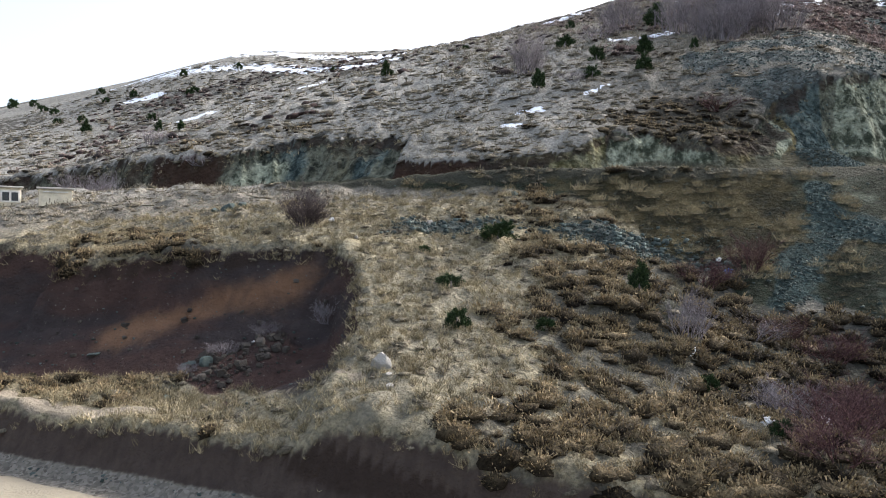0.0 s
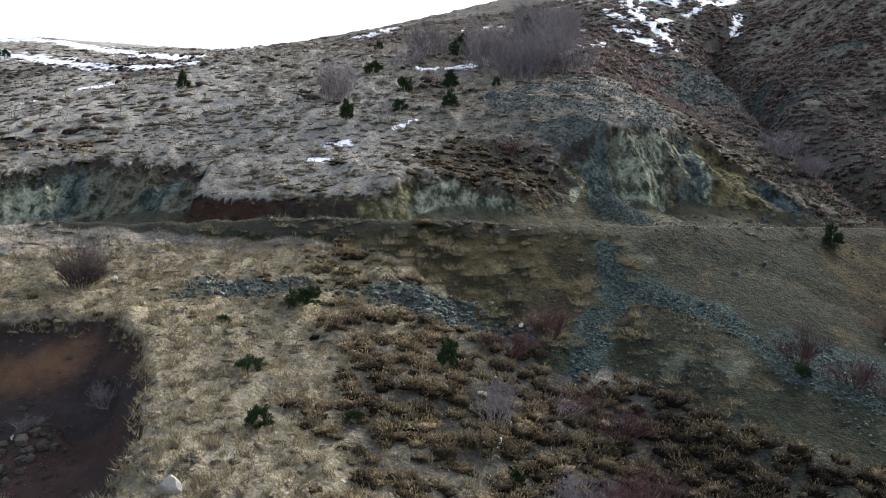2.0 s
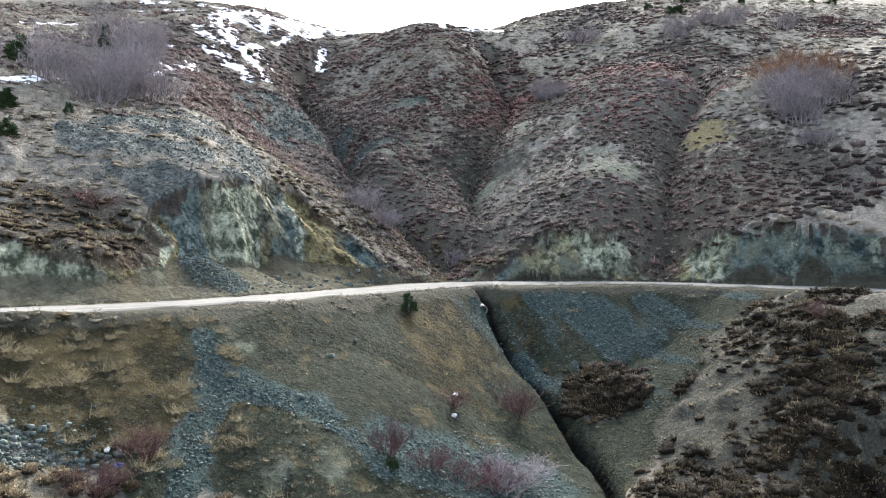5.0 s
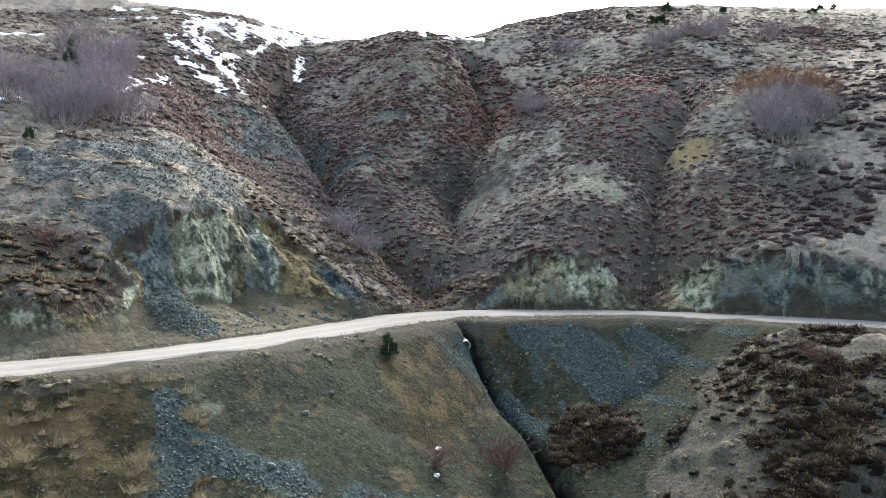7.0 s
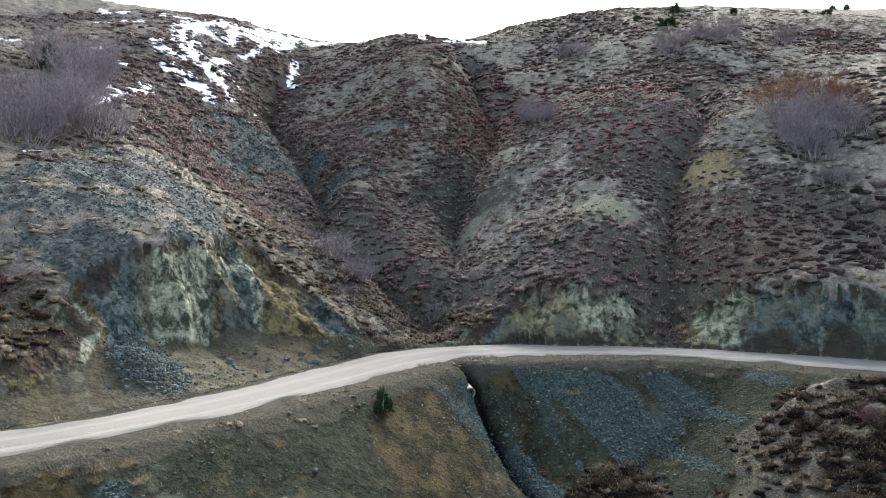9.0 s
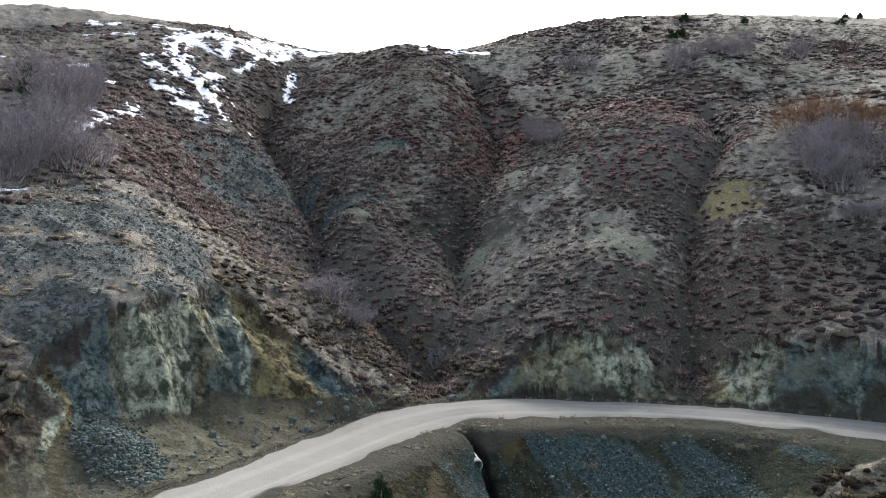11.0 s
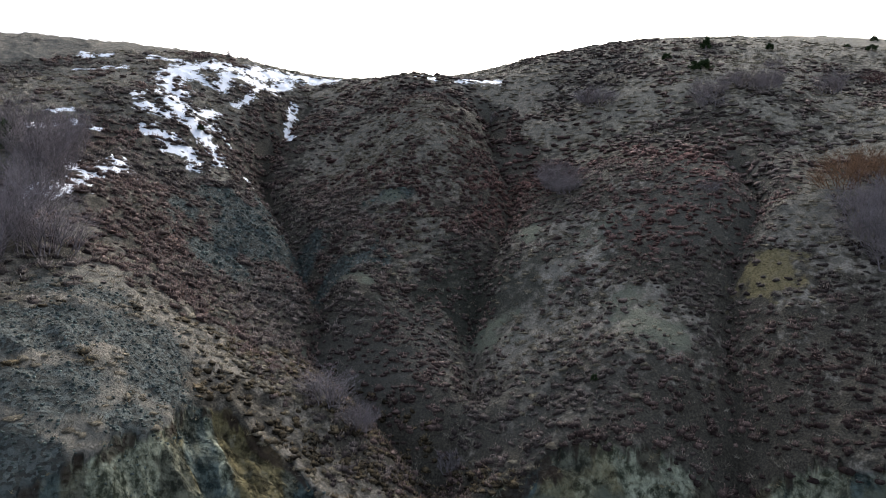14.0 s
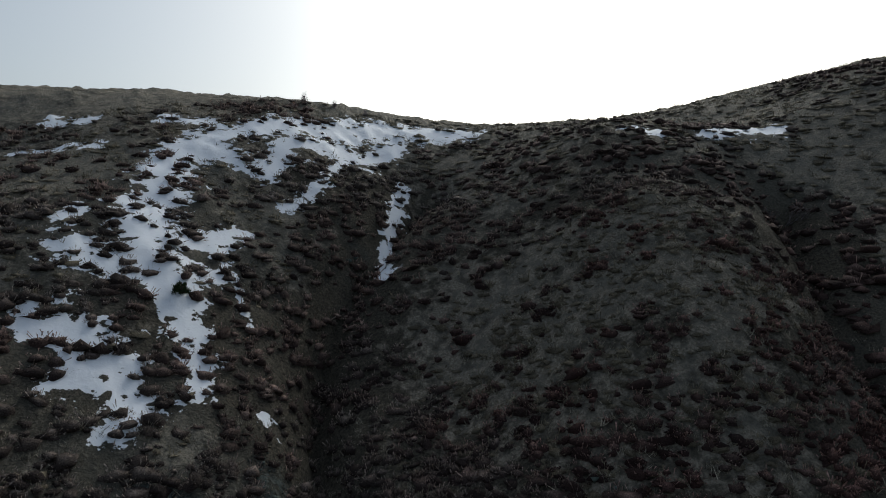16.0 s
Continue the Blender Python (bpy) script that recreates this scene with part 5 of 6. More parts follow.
# pale blades that come up between the close scrub
x, y = spread(32, 64, 16, 62, 4.5, lambda x, y: open_ground(x, y) * smooth(0.45, 0.75, mask_at("heath", x, y)) * smooth(0.35, 0.6, 0.5 + 0.6 * fbm(x, y, 1.3, 3, 149)))
between = tufts(x, y, rng.uniform(0.16, 0.34, len(x)), 16, 0.9, 1.3, 0.4)
carpet("winter_grass", groups[2:7] + [between], M_WINTER, "pale grey-brown winter grass on the upper slope", "grass")

# loose stones: on the fill, at the foot of the cutting, on rubble patches, along the gravel shoulder
groups = []
x, y = spread(-12, 42, 4, 30, 18, lambda x, y: mask_at("fill", x, y) * smooth(0.35, 0.7, 0.5 + 0.6 * fbm(x, y, 4, 3, 141)))
groups.append(rubble_stones(x, y, 0.03 + 0.08 * rng.random(len(x)) ** 3))
x, y = spread(6, 38, 11, 26, 300, lambda x, y: 0.7 * mask_at("fill", x, y) * smooth(0.25, 1.0, mask_at("teal", x, y) + 0.4 * fbm(x, y, 2, 3, 143)))
groups.append(rubble_stones(x, y, 0.02 + 0.075 * rng.random(len(x)) ** 3))
x, y = spread(10, 30, 27, 34, 16, lambda x, y: smooth(3.2, 0.2, mask_at("d", x, y) - 2.4) * (mask_at("d", x, y) > 2.4) * smooth(0.3, 0.6, 0.5 + 0.6 * fbm(x, y, 3, 2, 151)))
groups.append(rubble_stones(x, y, 0.03 + 0.14 * rng.random(len(x)) ** 3))
x, y = spread(13.5, 18.5, 28, 32.5, 200, lambda x, y: smooth(0.25, 0.6, blob(x, y, 16.5, 30.0, 1.4, 1.8)) * (mask_at("d", x, y) > 2.6))
groups.append(rubble_stones(x, y, 0.04 + 0.11 * rng.random(len(x)) ** 2))
x, y = spread(13, 26, 30, 45, 26, lambda x, y: smooth(0.35, 0.8, mask_at("rubble", x, y)))
groups.append(rubble_stones(x, y, 0.04 + 0.10 * rng.random(len(x)) ** 2))
x, y = spread(-3, 10, 17.5, 23.5, 200, lambda x, y: 0.8 * smooth(0.3, 0.7, mask_at("rubble", x, y)))
groups.append(rubble_stones(x, y, 0.03 + 0.15 * rng.random(len(x)) ** 4))
x, y = spread(26, 52, 30, 78, 14, lambda x, y: smooth(0.35, 0.8, mask_at("rubble", x, y)))
groups.append(rubble_stones(x, y, 0.06 + 0.22 * rng.random(len(x)) ** 3))
x, y = spread(-14, 2, 7, 20, 40, lambda x, y: mask_at("gravel", x, y) * (np.abs(mask_at("d2", x, y)) > 2.15) * smooth(1.9, 2.9, np.abs(mask_at("d2", x, y))))
groups.append(rubble_stones(x, y, 0.02 + 0.08 * rng.random(len(x)) ** 3))
x, y = spread(-14, 3, 14, 24, 12, lambda x, y: mask_at("pit", x, y) * 0.5)
groups.append(rubble_stones(x, y, 0.02 + 0.07 * rng.random(len(x)) ** 3))
carpet("loose_stones", groups, M_STONE, "grey-blue loose stones and scree on the slopes", "stones")


def twig_mesh(seed, stems, spread_out, levels, base=0.0, thick=0.016, droop=0.0):
    """A bare bush of unit height: many stems from one foot, forking into fine twigs. Gives (stems, twigs) as points and triangles."""
    r = random.Random(seed)
    thick_v, thick_f, thin_v, thin_f = [], [], [], []

    def tube(a, b, ra, rb):
        axis = (b - a).normalized()
        u = axis.orthogonal().normalized()
        w = axis.cross(u)
        k = len(thick_v)
        for p, rad in ((a, ra), (b, rb)):
            for i in range(3):
                g = i * 2.0944
                thick_v.append(p + (u * math.cos(g) + w * math.sin(g)) * rad)
        for i in range(3):
            j = (i + 1) % 3
            thick_f.extend([(k + i, k + j, k + 3 + j), (k + i, k + 3 + j, k + 3 + i)])

    def grow(p, way, length, rad, level):
        steps = 3 if level == 0 else 2
        for s in range(steps):
            way = (way + Vector((r.gauss(0, 0.16), r.gauss(0, 0.16), r.gauss(0.04 - droop, 0.10)))).normalized()
            q = p + way * (length / steps)
            if level < 2:
                tube(p, q, rad, rad * 0.75)
            else:
                side = way.orthogonal().normalized() * max(rad, 0.0028)
                k = len(thin_v)
                thin_v.extend([p - side, p + side, q])
                thin_f.append((k, k + 1, k + 2))
            rad *= 0.75
            p = q
            if level < levels:
                for _ in range(2 if level < 2 else 3):
                    turn = (way + Vector((r.gauss(0, 0.5), r.gauss(0, 0.5), r.gauss(0.15, 0.3)))).normalized()
                    grow(p, turn, length * r.uniform(0.45, 0.68), rad * 0.7, level + 1)

    for _ in range(stems):
        a = r.uniform(0, 6.283)
        lean = spread_out * r.random() ** 0.6
        foot = Vector((math.cos(a), math.sin(a), -0.2)) * (0.10 * spread_out + base) * r.random() ** 0.5
        tube(Vector((0, 0, -0.10)), foot, thick, thick * 0.8)
        grow(foot, Vector((math.cos(a) * lean, math.sin(a) * lean, 1)).normalized(), r.uniform(0.42, 0.64) * (1 - 0.9 * (foot.x ** 2 + foot.y ** 2) ** 0.5), thick * r.uniform(0.6, 1), 0)
    return (thick_v, thick_f), (thin_v, thin_f)


def bare_bush(name, seed, stems, spread_out, levels, material, label, category="bush", base=0.15):
    root = new(name)
    (tv, tf), (nv, nf) = twig_mesh(seed, stems, spread_out, levels, base)
    soup("branchwork", tv, tf, material, root)
    soup("crown", nv, nf, material, root)
    return tagged(root, label, category)


def juniper(name, seed, cone, label):
    """An evergreen of unit height: a short trunk and a crown of needle sprays with gaps."""
    r = np.random.default_rng(seed)
    root = new(name)
    bm = bmesh.new()
    bmesh.ops.create_cone(bm, cap_ends=True, segments=7, radius1=0.05, radius2=0.02, depth=0.5, matrix=Matrix.Translation((0, 0, 0.22)))
    part("trunk", bm, M_TWIG, root, "short grey-brown trunk")
    boughs = 46
    h = r.random(boughs) ** 0.8
    reach = (0.48 * (1 - h) ** 0.75 + 0.06) if cone else 0.75 * np.sqrt(np.clip(1 - h * h, 0.03, 1))
    a = r.uniform(0, 6.283, boughs)
    tip = np.stack([np.cos(a) * reach, np.sin(a) * reach, h * (0.9 if cone else 0.75) + 0.05], -1) * r.uniform(0.7, 1.08, (boughs, 1))
    m = 58
    pos = tip.repeat(m, 0) * (1 - 0.45 * r.random((boughs * m, 1)) ** 1.5 * np.array([1, 1, 0.35])) + r.normal(size=(boughs * m, 3)) * 0.05
    way = np.stack([np.cos(a), np.sin(a), np.full(boughs, 0.9)], -1).repeat(m, 0) + r.normal(size=(boughs * m, 3)) * 0.6
    way /= np.linalg.norm(way, axis=1, keepdims=True)
    side = np.cross(way, r.normal(size=way.shape))
    side /= np.linalg.norm(side, axis=1, keepdims=True)
    v = np.stack([pos - side * 0.022, pos + side * 0.022, pos + way * 0.11], 1).reshape(-1, 3)
    soup("foliage", v, np.arange(len(v)).reshape(-1, 3), M_JUNIPER, root)
    return tagged(root, label, "juniper")


def stand(proto, used, x, y, wide, tall, group, turn, label=""):
    """Sets a copy of a plant on the ground at its size; the first stand takes the original itself."""
    m = pose(x, y, float(ground_at(x, y)) - 0.03, 0, 0, turn) @ Matrix.Diagonal((wide, wide, tall, 1))
    if proto in used:
        ob = proto.copy()
        scene.collection.objects.link(ob)
        for child in proto.children:
            c = child.copy()
            scene.collection.objects.link(c)
            c.parent = ob
    else:
        used.add(proto)
        ob = proto
    ob.matrix_world = m
    return tagged(ob, label, group=group)


used = set()
grey_bushes = [bare_bush("bare_bush", 40 + k, 19, 0.8, 3, M_TWIG, "leafless grey twiggy bush on the hillside", base=0.25) for k in range(3)]
thickets = [bare_bush("bare_thicket", 50 + k, 36, 0.55, 3, M_TWIG, "tall leafless grey thicket on the hillside", "thicket", 0.36) for k in range(2)]
russet_bushes = [bare_bush("russet_bush", 60 + k, 18, 0.95, 3, M_RUSSET, "dark russet leafless shrub on the slope") for k in range(2)]
orange_bushes = [bare_bush("orange_bush", 65, 30, 0.7, 3, M_ORANGE, "orange-brown leafless shrub behind the thicket", base=0.35)]
cone_junipers = [juniper("juniper", 70 + k, True, "small dark green conical juniper") for k in range(2)]
low_junipers = [juniper("low_juniper", 80 + k, False, "low spreading dark green juniper bush") for k in range(2)]

# x, y, width, height
GREY = [(17.9, 14.6, 2.6, 1.2), (5.3, 15.3, 1.1, 1.3), (6.2, 12.6, 1.6, 1.0), (7.0, 16.1, 2.0, 0.8), (17.1, 14.3, 2.0, 1.1), (11.3, 51.6, 4, 1.6), (-18.6, 45.6, 2.2, 1.3), (35.6, 32.6, 1.4, 1.3),
        (61.8, 43.0, 3.6, 1.8), (59, 41.2, 3, 1.6), (73.6, 45.4, 4.2, 2.2), (74.5, 34.4, 3.6, 2), (57.4, 28.1, 2, 1.2), (52.2, 14.7, 3.2, 1.6), (85.4, 26.7, 4.4, 2.6), (-3.1, 19.4, 0.9, 0.8),
        (7.2, 39.2, 1.5, 0.7), (-13, 38.4, 2.2, 0.9), (-16.6, 33.2, 2.8, 1.9), (-5.6, 18.1, 0.9, 0.4), (-4.6, 18.5, 0.8, 0.45), (-6.2, 17.5, 0.7, 0.3), (78.7, 31.3, 3, 1.7), (90.5, 33.4, 2.6, 1.3), (69.2, 56, 3, 1.5), (52.4, 15, 2.6, 1.1)]
THICKET = [(30.9, 36.3, 3.0, 1.9), (31.8, 35.2, 2.2, 1.4), (58.4, 40.3, 4.2, 1.7), (60.6, 42.0, 4.0, 1.9), (57.0, 38.9, 3.0, 1.3), (74.6, 46.7, 4.4, 2.0), (76.6, 35.3, 4.0, 1.9), (79.0, 33.4, 4.0, 1.9), (5.1, 42.7, 2.6, 2.8), (18.2, 46.6, 4, 3.4), (20.3, 48.2, 4.2, 3.8), (22.6, 47.6, 3.8, 3.2), (17.0, 50.2, 4, 3.6), (22.4, 51.6, 4.4, 3.8), (24.6, 55, 4, 3.4), (14.3, 57, 4, 2.8), (54.6, 16.4, 3.6, 3.0),
           (56, 17.9, 3.6, 2.8), (57.6, 15.4, 3.8, 2.8), (59.4, 17.4, 3.6, 2.6), (26.6, 58.4, 3.6, 2.8), (56.0, 85.2, 0.5, 0.9), (58.2, 84.6, 0.4, 0.7), (60.5, 84.0, 0.4, 0.6), (25.2, 58.0, 4.2, 3.4), (25.6, 62.2, 4.4, 3.6), (28.6, 61.6, 3.8, 3.0), (57.8, 18.8, 3.4, 2.6), (81, 31, 3, 2.0)]
RUSSET = [(31.2, 9.2, 1.4, 0.8), (6.9, 18.6, 1.6, 0.95), (8.3, 19.1, 1.5, 1.05), (15.6, 14.8, 1.9, 0.9), (16.7, 14.4, 1.7, 0.9), (6.0, 10.7, 1.5, 0.9), (7.7, 13.0, 1.4, 0.8), (8.3, 15.3, 1.5, 0.8), (7.8, 16.4, 1.3, 0.7), (7.2, 12.0, 1.4, 0.8), (6.4, 11.5, 1.7, 1.0), (13.0, 33.6, 2.6, 1.0), (22.4, 17.7, 2.0, 1.3), (18.8, 18.1, 1.6, 0.8), (14.2, 16.4, 1.4, 1.2),
          (94.7, 23.8, 4.4, 2.2), (27.0, 60.5, 2.4, 1.2), (15.2, 15.6, 1.4, 0.8)]
ORANGE = [(61.5, 20.6, 4.0, 2.6), (63.6, 18.6, 4.2, 2.8), (65.2, 21.0, 4.0, 2.6), (62.5, 16.4, 3.6, 2.4)]
CONES = [(4.8, 17.4, 0.62, 0.75), (5.2, 38.6, 0.95, 1.2), (11.1, 39.2, 1.0, 1.0), (12.3, 43.4, 1.2, 1.2), (-4.2, 53.1, 1.0, 1.2), (16.3, 54.7, 2.1, 2.1), (-25.3, 63.3, 0.9, 1.1), (-21.0, 57.2, 0.8, 1.0),
         (21.9, 23.2, 0.85, 0.85), (-36.7, 73.2, 1.3, 1.2), (95.4, 42.8, 1.5, 1.5), (100.6, 36.9, 1.2, 1.0), (121.3, 29.4, 1.1, 0.9), (121.5, 27.6, 1.2, 1.0), (24.4, 60.2, 1.6, 2.0)]
LOW = [(1.6, 20.6, 1.25, 0.7), (-0.5, 20.1, 0.5, 0.35), (0.2, 17.5, 0.8, 0.5), (0.3, 15.3, 0.72, 0.52), (2.2, 15.4, 0.5, 0.4), (5.1, 13.6, 0.45, 0.4), (5.5, 11.5, 0.4, 0.35), (8.3, 39.5, 1.1, 0.9),
       (9.3, 43.1, 1.2, 1.2), (11.0, 61.5, 0.9, 0.9), (8.3, 48.5, 1.5, 1.1), (15.0, 42.4, 0.7, 0.8), (2.0, 62, 0.7, 0.6), (40.5, 27.3, 0.5, 0.4), (108.2, 27.4, 1.6, 1.0), (110.5, 30.5, 1.0, 0.6), (83.1, 38.6, 2.6, 1.6), (87.1, 44.1, 1.4, 0.9),
       (13.9, 15.9, 0.5, 0.45), (41.5, 66.4, 0.9, 0.6), (-30, 84, 1.0, 0.8), (-45, 95, 1.2, 1.0), (-66.5, 110, 1.8, 1.6), (-41, 81, 1.2, 1.0), (-57, 101.5, 1.7, 1.4), (-40, 92, 1.5, 1.3), (-29, 83, 1.3, 1.1), (-27.5, 95.5, 1.5, 1.2), (-29, 71, 1.1, 1.0), (-62, 108, 1.6, 1.4), (-70, 116, 1.8, 1.5), (-50, 104, 1.5, 1.3), (-53, 97, 1.4, 1.2), (-36, 99, 1.5, 1.2), (-47, 87, 1.3, 1.0), (-12, 78, 0.8, 0.7)]
dense_bushes = [bare_bush("dense_bush", 71, 48, 0.9, 3, M_DUSK, "dense dark leafless bush rooted in the slope")]
DENSE = [(-4.4, 22.7, 1.5, 1.35)]
for protos, places, group in ((grey_bushes, GREY, "grey bushes"), (thickets, THICKET, "thickets"), (russet_bushes, RUSSET, "russet bushes"), (dense_bushes, DENSE, ""), (orange_bushes, ORANGE, "orange shrubs"), (cone_junipers, CONES, "junipers"), (low_junipers, LOW, "low junipers")):
    for k, (x, y, w, h) in enumerate(places):
        stand(protos[k % len(protos)], used, x, y, w * (0.9 if protos is cone_junipers else 0.62 if protos is low_junipers else 0.8), h, group, 67.0 * k)


# ---- loose things ----
def boulder(name, seed, x, y, size, tall, material, label, turn=0.0):
    bm = bmesh.new()
    bmesh.ops.create_icosphere(bm, subdivisions=3, radius=0.5)
    for v in bm.verts:
        p = v.co * 2.0 + Vector((seed * 3.7, seed * 1.3, 0))
        v.co *= 1 + 0.35 * noise.noise(p * 0.9) + 0.04 * noise.noise(p * 7)
    r = random.Random(seed + 300)
    for _ in range(11):          # broken faces
        way, deep = Vector((r.gauss(0, 1), r.gauss(0, 1), r.gauss(0.2, 0.8))).normalized(), r.uniform(0.26, 0.42)
        for v in bm.verts:
            v.co -= way * max(0.0, v.co.dot(way) - deep)
    for v in bm.verts:
        v.co.z = max(v.co.z, -0.3)
    mesh = bpy.data.meshes.new(name)
    bm.to_mesh(mesh)
    bm.free()
    mesh.attributes.new("tone", "FLOAT", "POINT").data.foreach_set("value", np.full(len(mesh.vertices), 0.3 + 0.1 * (seed % 5), np.float32))
    mesh.materials.append(material)
    ob = new(name, mesh)
    ob.matrix_world = pose(x, y, float(ground_at(x, y)) + 0.18 * tall, 0, 0, turn) @ Matrix.Diagonal((size, size * 0.75, tall, 1))
    return tagged(ob, label, "boulder")


for seed, (x, y, size, tall) in enumerate([(-1.15, 13.35, 0.50, 0.38), (-0.93, 12.43, 0.19, 0.17), (-1.0, 13.0, 0.22, 0.06), (-9.4, 34.9, 0.8, 0.5), (26.85, 31.0, 0.4, 0.35), (24.9, 30.6, 0.3, 0.25),
                                           (28.1, 31.0, 0.35, 0.25), (29.4, 30.8, 0.28, 0.2), (30.4, 30.4, 0.3, 0.24), (23.6, 30.1, 0.22, 0.18), (20.3, 30.6, 0.45, 0.35), (-0.4, 22.4, 0.3, 0.25), (-2.6, 21.2, 0.25, 0.2)]):
    boulder("boulder", seed, x, y, size, tall, M_PALE if y < 25 else M_STONE, "pale weathered boulder lying on the ground" if y < 25 else "grey boulder fallen from the cutting", 40.0 * seed)
for seed, (x, y, size, tall) in enumerate([(-6.5, 18.2, 0.5, 0.3), (-5.9, 17.7, 0.4, 0.34), (-6.3, 16.2, 0.3, 0.16), (15.7, 20.8, 0.28, 0.22), (-9.6, 19.6, 0.45, 0.14), (2.4, 24.2, 0.4, 0.3), (-7.65, 25.5, 0.7, 0.4), (-7.2, 25.6, 0.4, 0.3), (-8.1, 25.3, 0.35, 0.25),
                                           (13.2, 19.2, 0.25, 0.2), (17.3, 21.4, 0.24, 0.2), (32.1, 20.6, 0.3, 0.25), (33.4, 18.2, 0.28, 0.2)]):
    boulder("grey_boulder", seed + 20, x, y, size, tall, M_STONE, "grey angular boulder half bedded in the slope", 55.0 * seed)


def litter_bag(seed, x, y, size, material, label):
    """A crumpled plastic bag caught on the ground."""
    bm = bmesh.new()
    bmesh.ops.create_icosphere(bm, subdivisions=3, radius=0.5)
    for v in bm.verts:
        p = v.co * 3 + Vector((seed * 5.1, 0, seed))
        v.co *= 0.35 + 1.5 * abs(noise.noise(p * 0.8)) + 0.7 * abs(noise.noise(p * 2.1))
        v.co.z *= 0.7
    mesh = bpy.data.meshes.new("litter_bag")
    bm.to_mesh(mesh)
    bm.free()
    mesh.materials.append(material)
    ob = new("litter_bag", mesh)
    ob.matrix_world = pose(x, y, float(ground_at(x, y)) + 0.2 * size, 20 * seed, 0, 70 * seed) @ Matrix.Diagonal((size, size * 0.7, size * 1.2, 1))
    return tagged(ob, label, "plastic bag", group="litter")


for seed, (x, y, size) in enumerate([(5.8, 16.9, 0.2), (5.04, 14.5, 0.26), (5.47, 11.95, 0.2), (6.65, 12.35, 0.26), (18.5, 17.6, 0.22), (19.9, 18.75, 0.2), (-5.0, 18.9, 0.2), (7.3, 14.9, 0.16), (5.6, 12.4, 0.2), (6.0, 11.3, 0.16),
                                     (-3.6, 23.0, 0.2), (7.6, 19.6, 0.18)]):
    litter_bag(seed, x, y, size, M_BAG, "crumpled white plastic bag on the slope")
litter_bag(31, 7.66, 19.1, 0.2, M_BLUE_BAG, "crumpled blue plastic bag among the shrubs")


def box(bm, x0, x1, y0, y1, z0, z1, bevel=0.0):
    made = bmesh.ops.create_cube(bm, size=1.0, matrix=Matrix.Translation(((x0 + x1) / 2, (y0 + y1) / 2, (z0 + z1) / 2)) @ Matrix.Diagonal((x1 - x0, y1 - y0, z1 - z0, 1)))
    if bevel:
        bmesh.ops.bevel(bm, geom=list({e for v in made["verts"] for e in v.link_edges}), offset=bevel, segments=1, affect="EDGES")
    return bm


def shed(x, y, turn, wide, deep, tall, window, label):
    """A low plastered hut with a flat sheet roof."""
    root = new("shed")
    root.matrix_world = pose(x, y, float(ground_at(x, y)) - 0.1, 0, 0, turn)
    w = 0.12
    for name, span in (("front_wall", (-wide / 2, wide / 2, -deep / 2, -deep / 2 + w)), ("back_wall", (-wide / 2, wide / 2, deep / 2 - w, deep / 2)),
                       ("side_wall", (-wide / 2, -wide / 2 + w, -deep / 2 + w, deep / 2 - w)), ("side_wall", (wide / 2 - w, wide / 2, -deep / 2 + w, deep / 2 - w))):
        part(name, box(bmesh.new(), *span, 0, tall, 0.01), M_PLASTER, root)
    part("roof", box(bmesh.new(), -wide / 2 - 0.08, wide / 2 + 0.08, -deep / 2 - 0.1, deep / 2 + 0.1, tall, tall + 0.07, 0.01), M_SHEET, root, "weathered flat roof sheet")
    if window:
        f = -deep / 2
        frame_ob = part("window", box(bmesh.new(), -0.36, 0.36, f - 0.045, f - 0.003, tall - 0.62, tall - 0.12, 0.008), M_FRAME, root, "white-painted window frame")
        for k in (-1, 1):
            part("pane", box(bmesh.new(), k * 0.165 - 0.125, k * 0.165 + 0.125, f - 0.052, f - 0.04, tall - 0.55, tall - 0.19), M_PANE, frame_ob, "dark dull pane")
    else:
        f = -deep / 2
        part("ledge", box(bmesh.new(), -wide / 2 + 0.15, wide / 2 - 0.15, f - 0.05, f - 0.002, tall - 0.14, tall - 0.09, 0.005), M_FRAME, root)
    return tagged(root, label, "shed")


shed(-15.9, 29.2, 30, 1.2, 0.7, 0.7, False, "small cream plastered shed beside the road")
shed(-18.5, 30.4, 33, 0.8, 0.9, 0.8, True, "small pale hut with a white-framed window")

# the culvert's mouth under the road
culvert = new("culvert")
culvert.matrix_world = look((27.75, 23.75, 12.8), (26.9, 22.1, 12.35)) @ pose(0, 0, 0.55) @ Matrix.Diagonal((0.8, 0.8, 1, 1))
bm = bmesh.new()
rings = []
for radius, z in ((0.34, -0.45), (0.34, 0.9), (0.27, 0.9), (0.27, -0.45)):
    rings.append([bm.verts.new((radius * math.cos(a * math.pi / 14), radius * math.sin(a * math.pi / 14), z)) for a in range(28)])
for a, b in zip(rings, rings[1:] + rings[:1]):
    for k in range(28):
        bm.faces.new((a[k], a[(k + 1) % 28], b[(k + 1) % 28], b[k]))
part("pipe", bm, M_CONCRETE, culvert, "pale concrete pipe end")
# an added near-black disc stands in for the shade down the bore
bm = bmesh.new()
bmesh.ops.create_circle(bm, cap_ends=True, segments=28, radius=0.268, matrix=Matrix.Translation((0, 0, 0.8)))
part("inner_wall", bm, M_PANE, culvert, "dark disc standing in for the shade inside the pipe")
tagged(culvert, "concrete culvert pipe opening below the road", "culvert")

dead = bare_bush("dead_branch", 99, 4, 1.5, 2, M_DEAD, "pale dead branch lying on the heath", "branch")
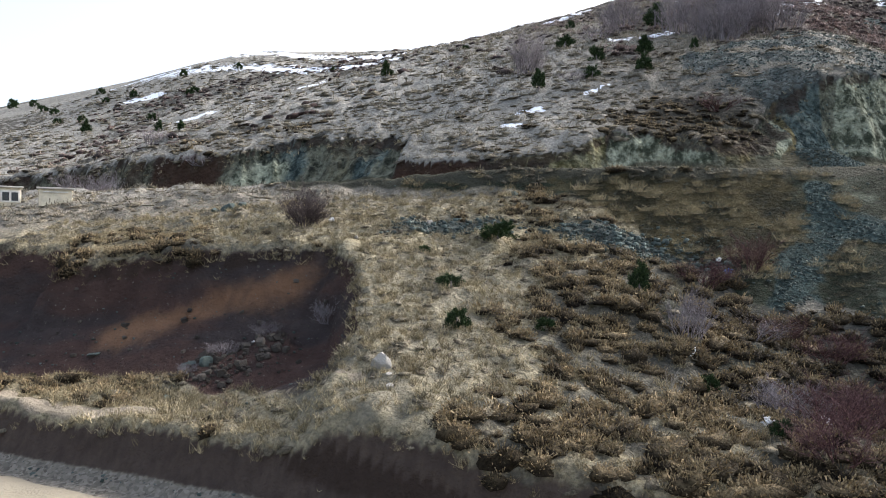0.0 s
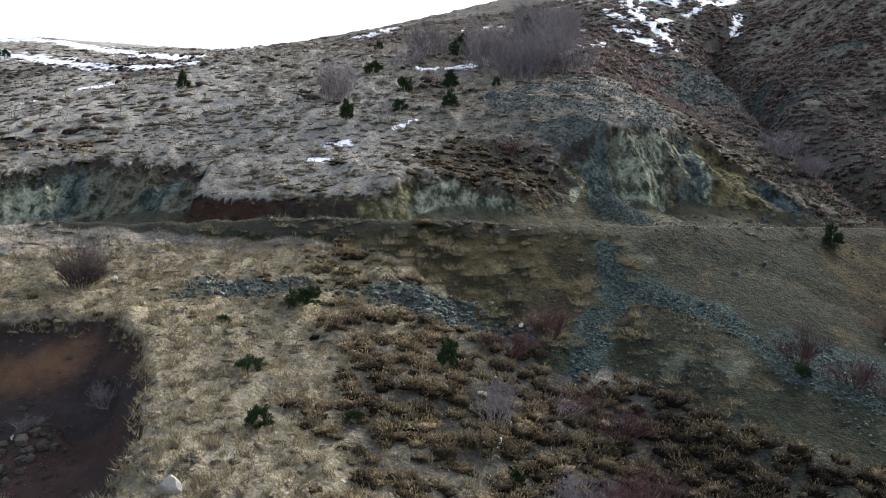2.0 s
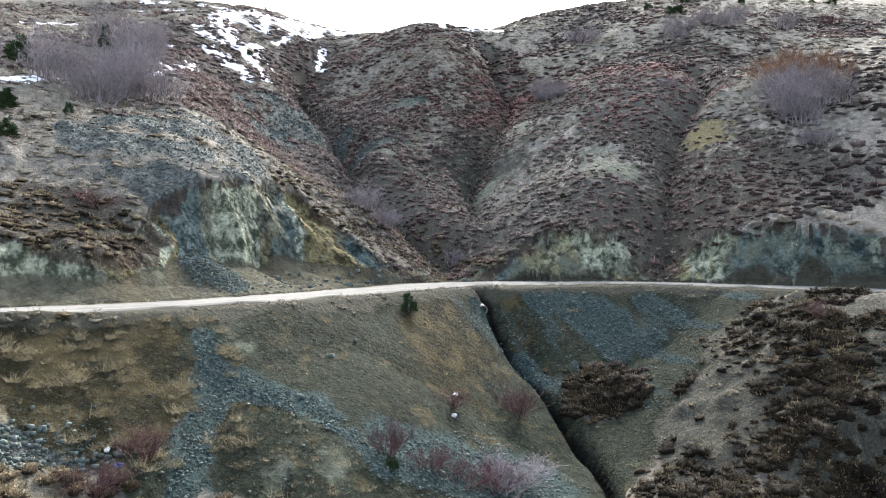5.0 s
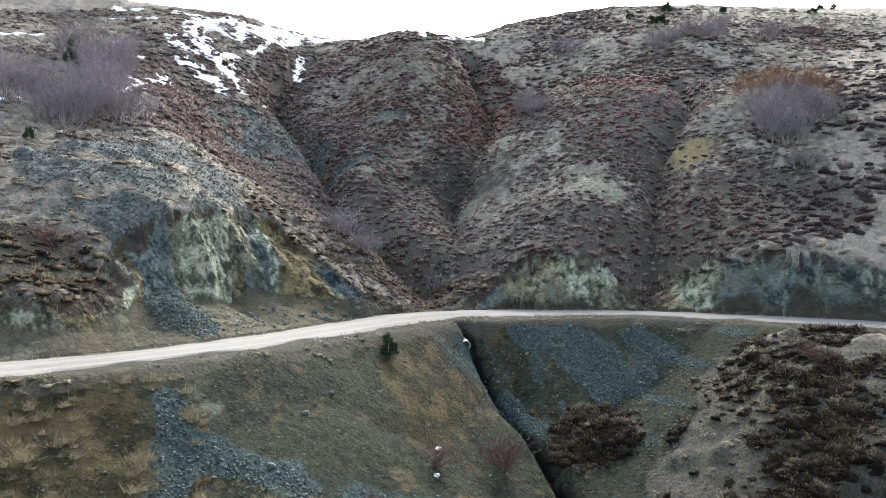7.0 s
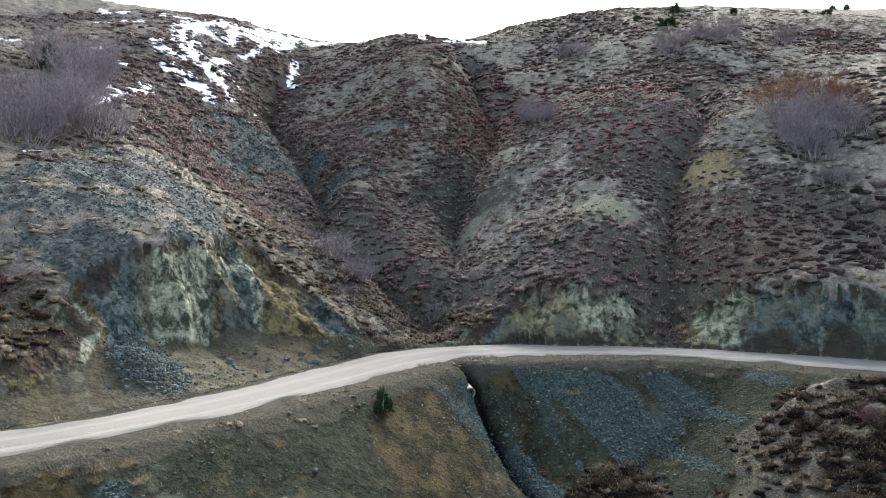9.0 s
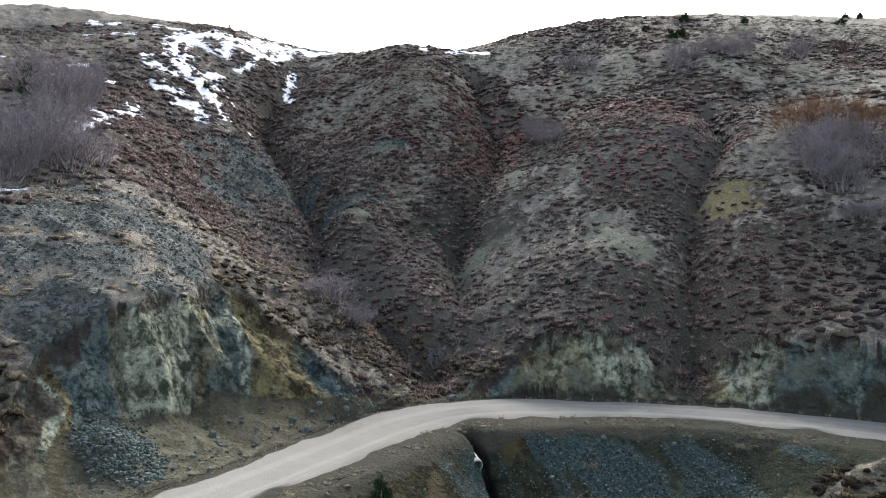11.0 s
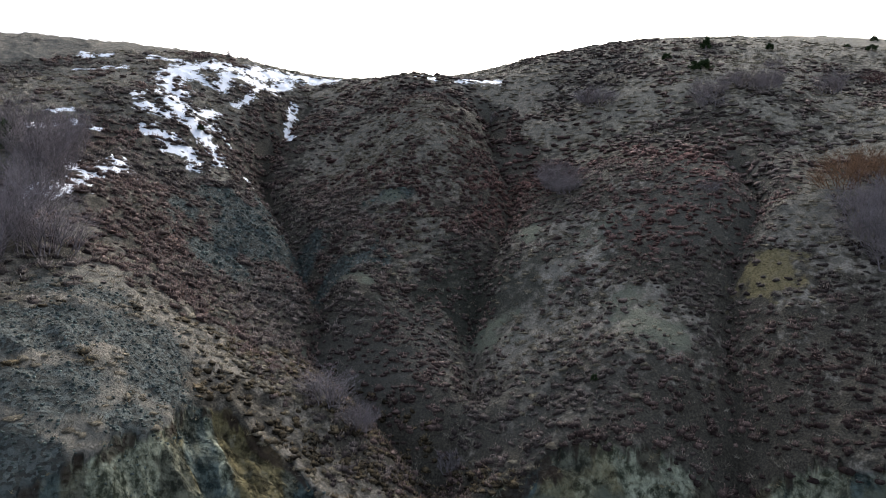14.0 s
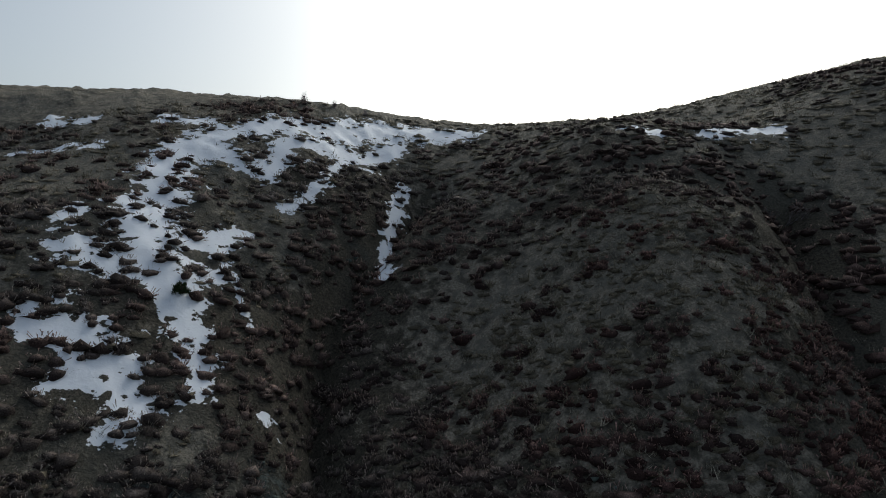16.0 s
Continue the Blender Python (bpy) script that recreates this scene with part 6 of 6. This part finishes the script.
dead.matrix_world = pose(4.34, 13.5, float(ground_at(4.34, 13.5)), 20, 10, 30) @ Matrix.Diagonal((0.6, 0.6, 0.6, 1))


# ---- fallen rock: the stones that can be told apart, each its own piece ----
def stone_shape(seed, material):
    """A broken block of unit size."""
    r = random.Random(seed)
    bm = bmesh.new()
    bmesh.ops.create_cube(bm, size=1.0)
    bmesh.ops.bevel(bm, geom=list(bm.edges), offset=0.16, segments=1, affect="EDGES")
    for v in bm.verts:
        v.co = Vector((v.co.x * (1 + r.gauss(0, 0.14)), v.co.y * (0.8 + r.gauss(0, 0.1)), v.co.z * (0.7 + r.gauss(0, 0.1))))
    mesh = bpy.data.meshes.new("stone")
    bm.to_mesh(mesh)
    bm.free()
    mesh.attributes.new("tone", "FLOAT", "POINT").data.foreach_set("value", np.full(len(mesh.vertices), 0.15 + 0.14 * (seed % 6), np.float32))
    mesh.materials.append(material)
    return mesh


SHAPES, CLODS = [stone_shape(k, M_STONE) for k in range(6)], [stone_shape(k + 6, M_CLOD) for k in range(6)]


def stone_heap(name, label, x, y, sizes, seed, shapes=SHAPES):
    """A heap of fallen stones, one piece each."""
    r = random.Random(seed)
    root = new(name)
    for px, py, size in zip(x, y, sizes):
        ob = bpy.data.objects.new("stone", r.choice(shapes))
        scene.collection.objects.link(ob)
        ob.parent = root
        ob.matrix_world = pose(px, py, float(ground_at(px, py)) + 0.15 * size, r.uniform(-25, 25), r.uniform(-25, 25), r.uniform(0, 360)) @ Matrix.Scale(size, 4)
    return tagged(root, label, "stone heap")


x, y = spread(14, 18.6, 28, 31.6, 60, lambda x, y: smooth(0.2, 0.5, blob(x, y, 16.5, 29.9, 1.4, 1.7)) * (mask_at("d", x, y) > 2.4))
stone_heap("scree_pile", "heap of blue-grey fallen stones under the cliff", x[:300], y[:300], 0.05 + 0.12 * rng.random(len(x)) ** 2, 5)
x, y = spread(18, 33, 28.5, 34, 5, lambda x, y: smooth(4.4, 2.6, mask_at("d", x, y) - 0.2) * (mask_at("d", x, y) > 2.6) * smooth(19, 26, x))
stone_heap("fallen_rocks", "grey rocks fallen along the foot of the cutting", x[:160], y[:160], 0.07 + 0.22 * rng.random(len(x)) ** 3, 6)
x, y = spread(-7.8, -2.8, 16.0, 20.4, 95, lambda x, y: smooth(0.15, 0.6, blob(x, y, -5.4, 17.9, 1.5, 1.0, 15)))
stone_heap("rubble_heap", "heap of dark clods and stones in the pit", x[:300], y[:300], 0.04 + 0.24 * rng.random(len(x)) ** 4, 7, CLODS)
x, y = spread(-14, -2, 16, 22.5, 2.2, lambda x, y: mask_at("pit", x, y))
stone_heap("pit_stones", "small pale stones sticking in the pit's earth", x[:150], y[:150], 0.05 + 0.16 * rng.random(len(x)) ** 4, 9, CLODS)
x, y = spread(24, 36, 14, 24, 3, lambda x, y: mask_at("fill", x, y) * smooth(0.2, 0.8, mask_at("teal", x, y)))
stone_heap("spoil_stones", "blue-grey stones scattered down the spoil slope", x[:200], y[:200], 0.06 + 0.13 * rng.random(len(x)) ** 3, 8)
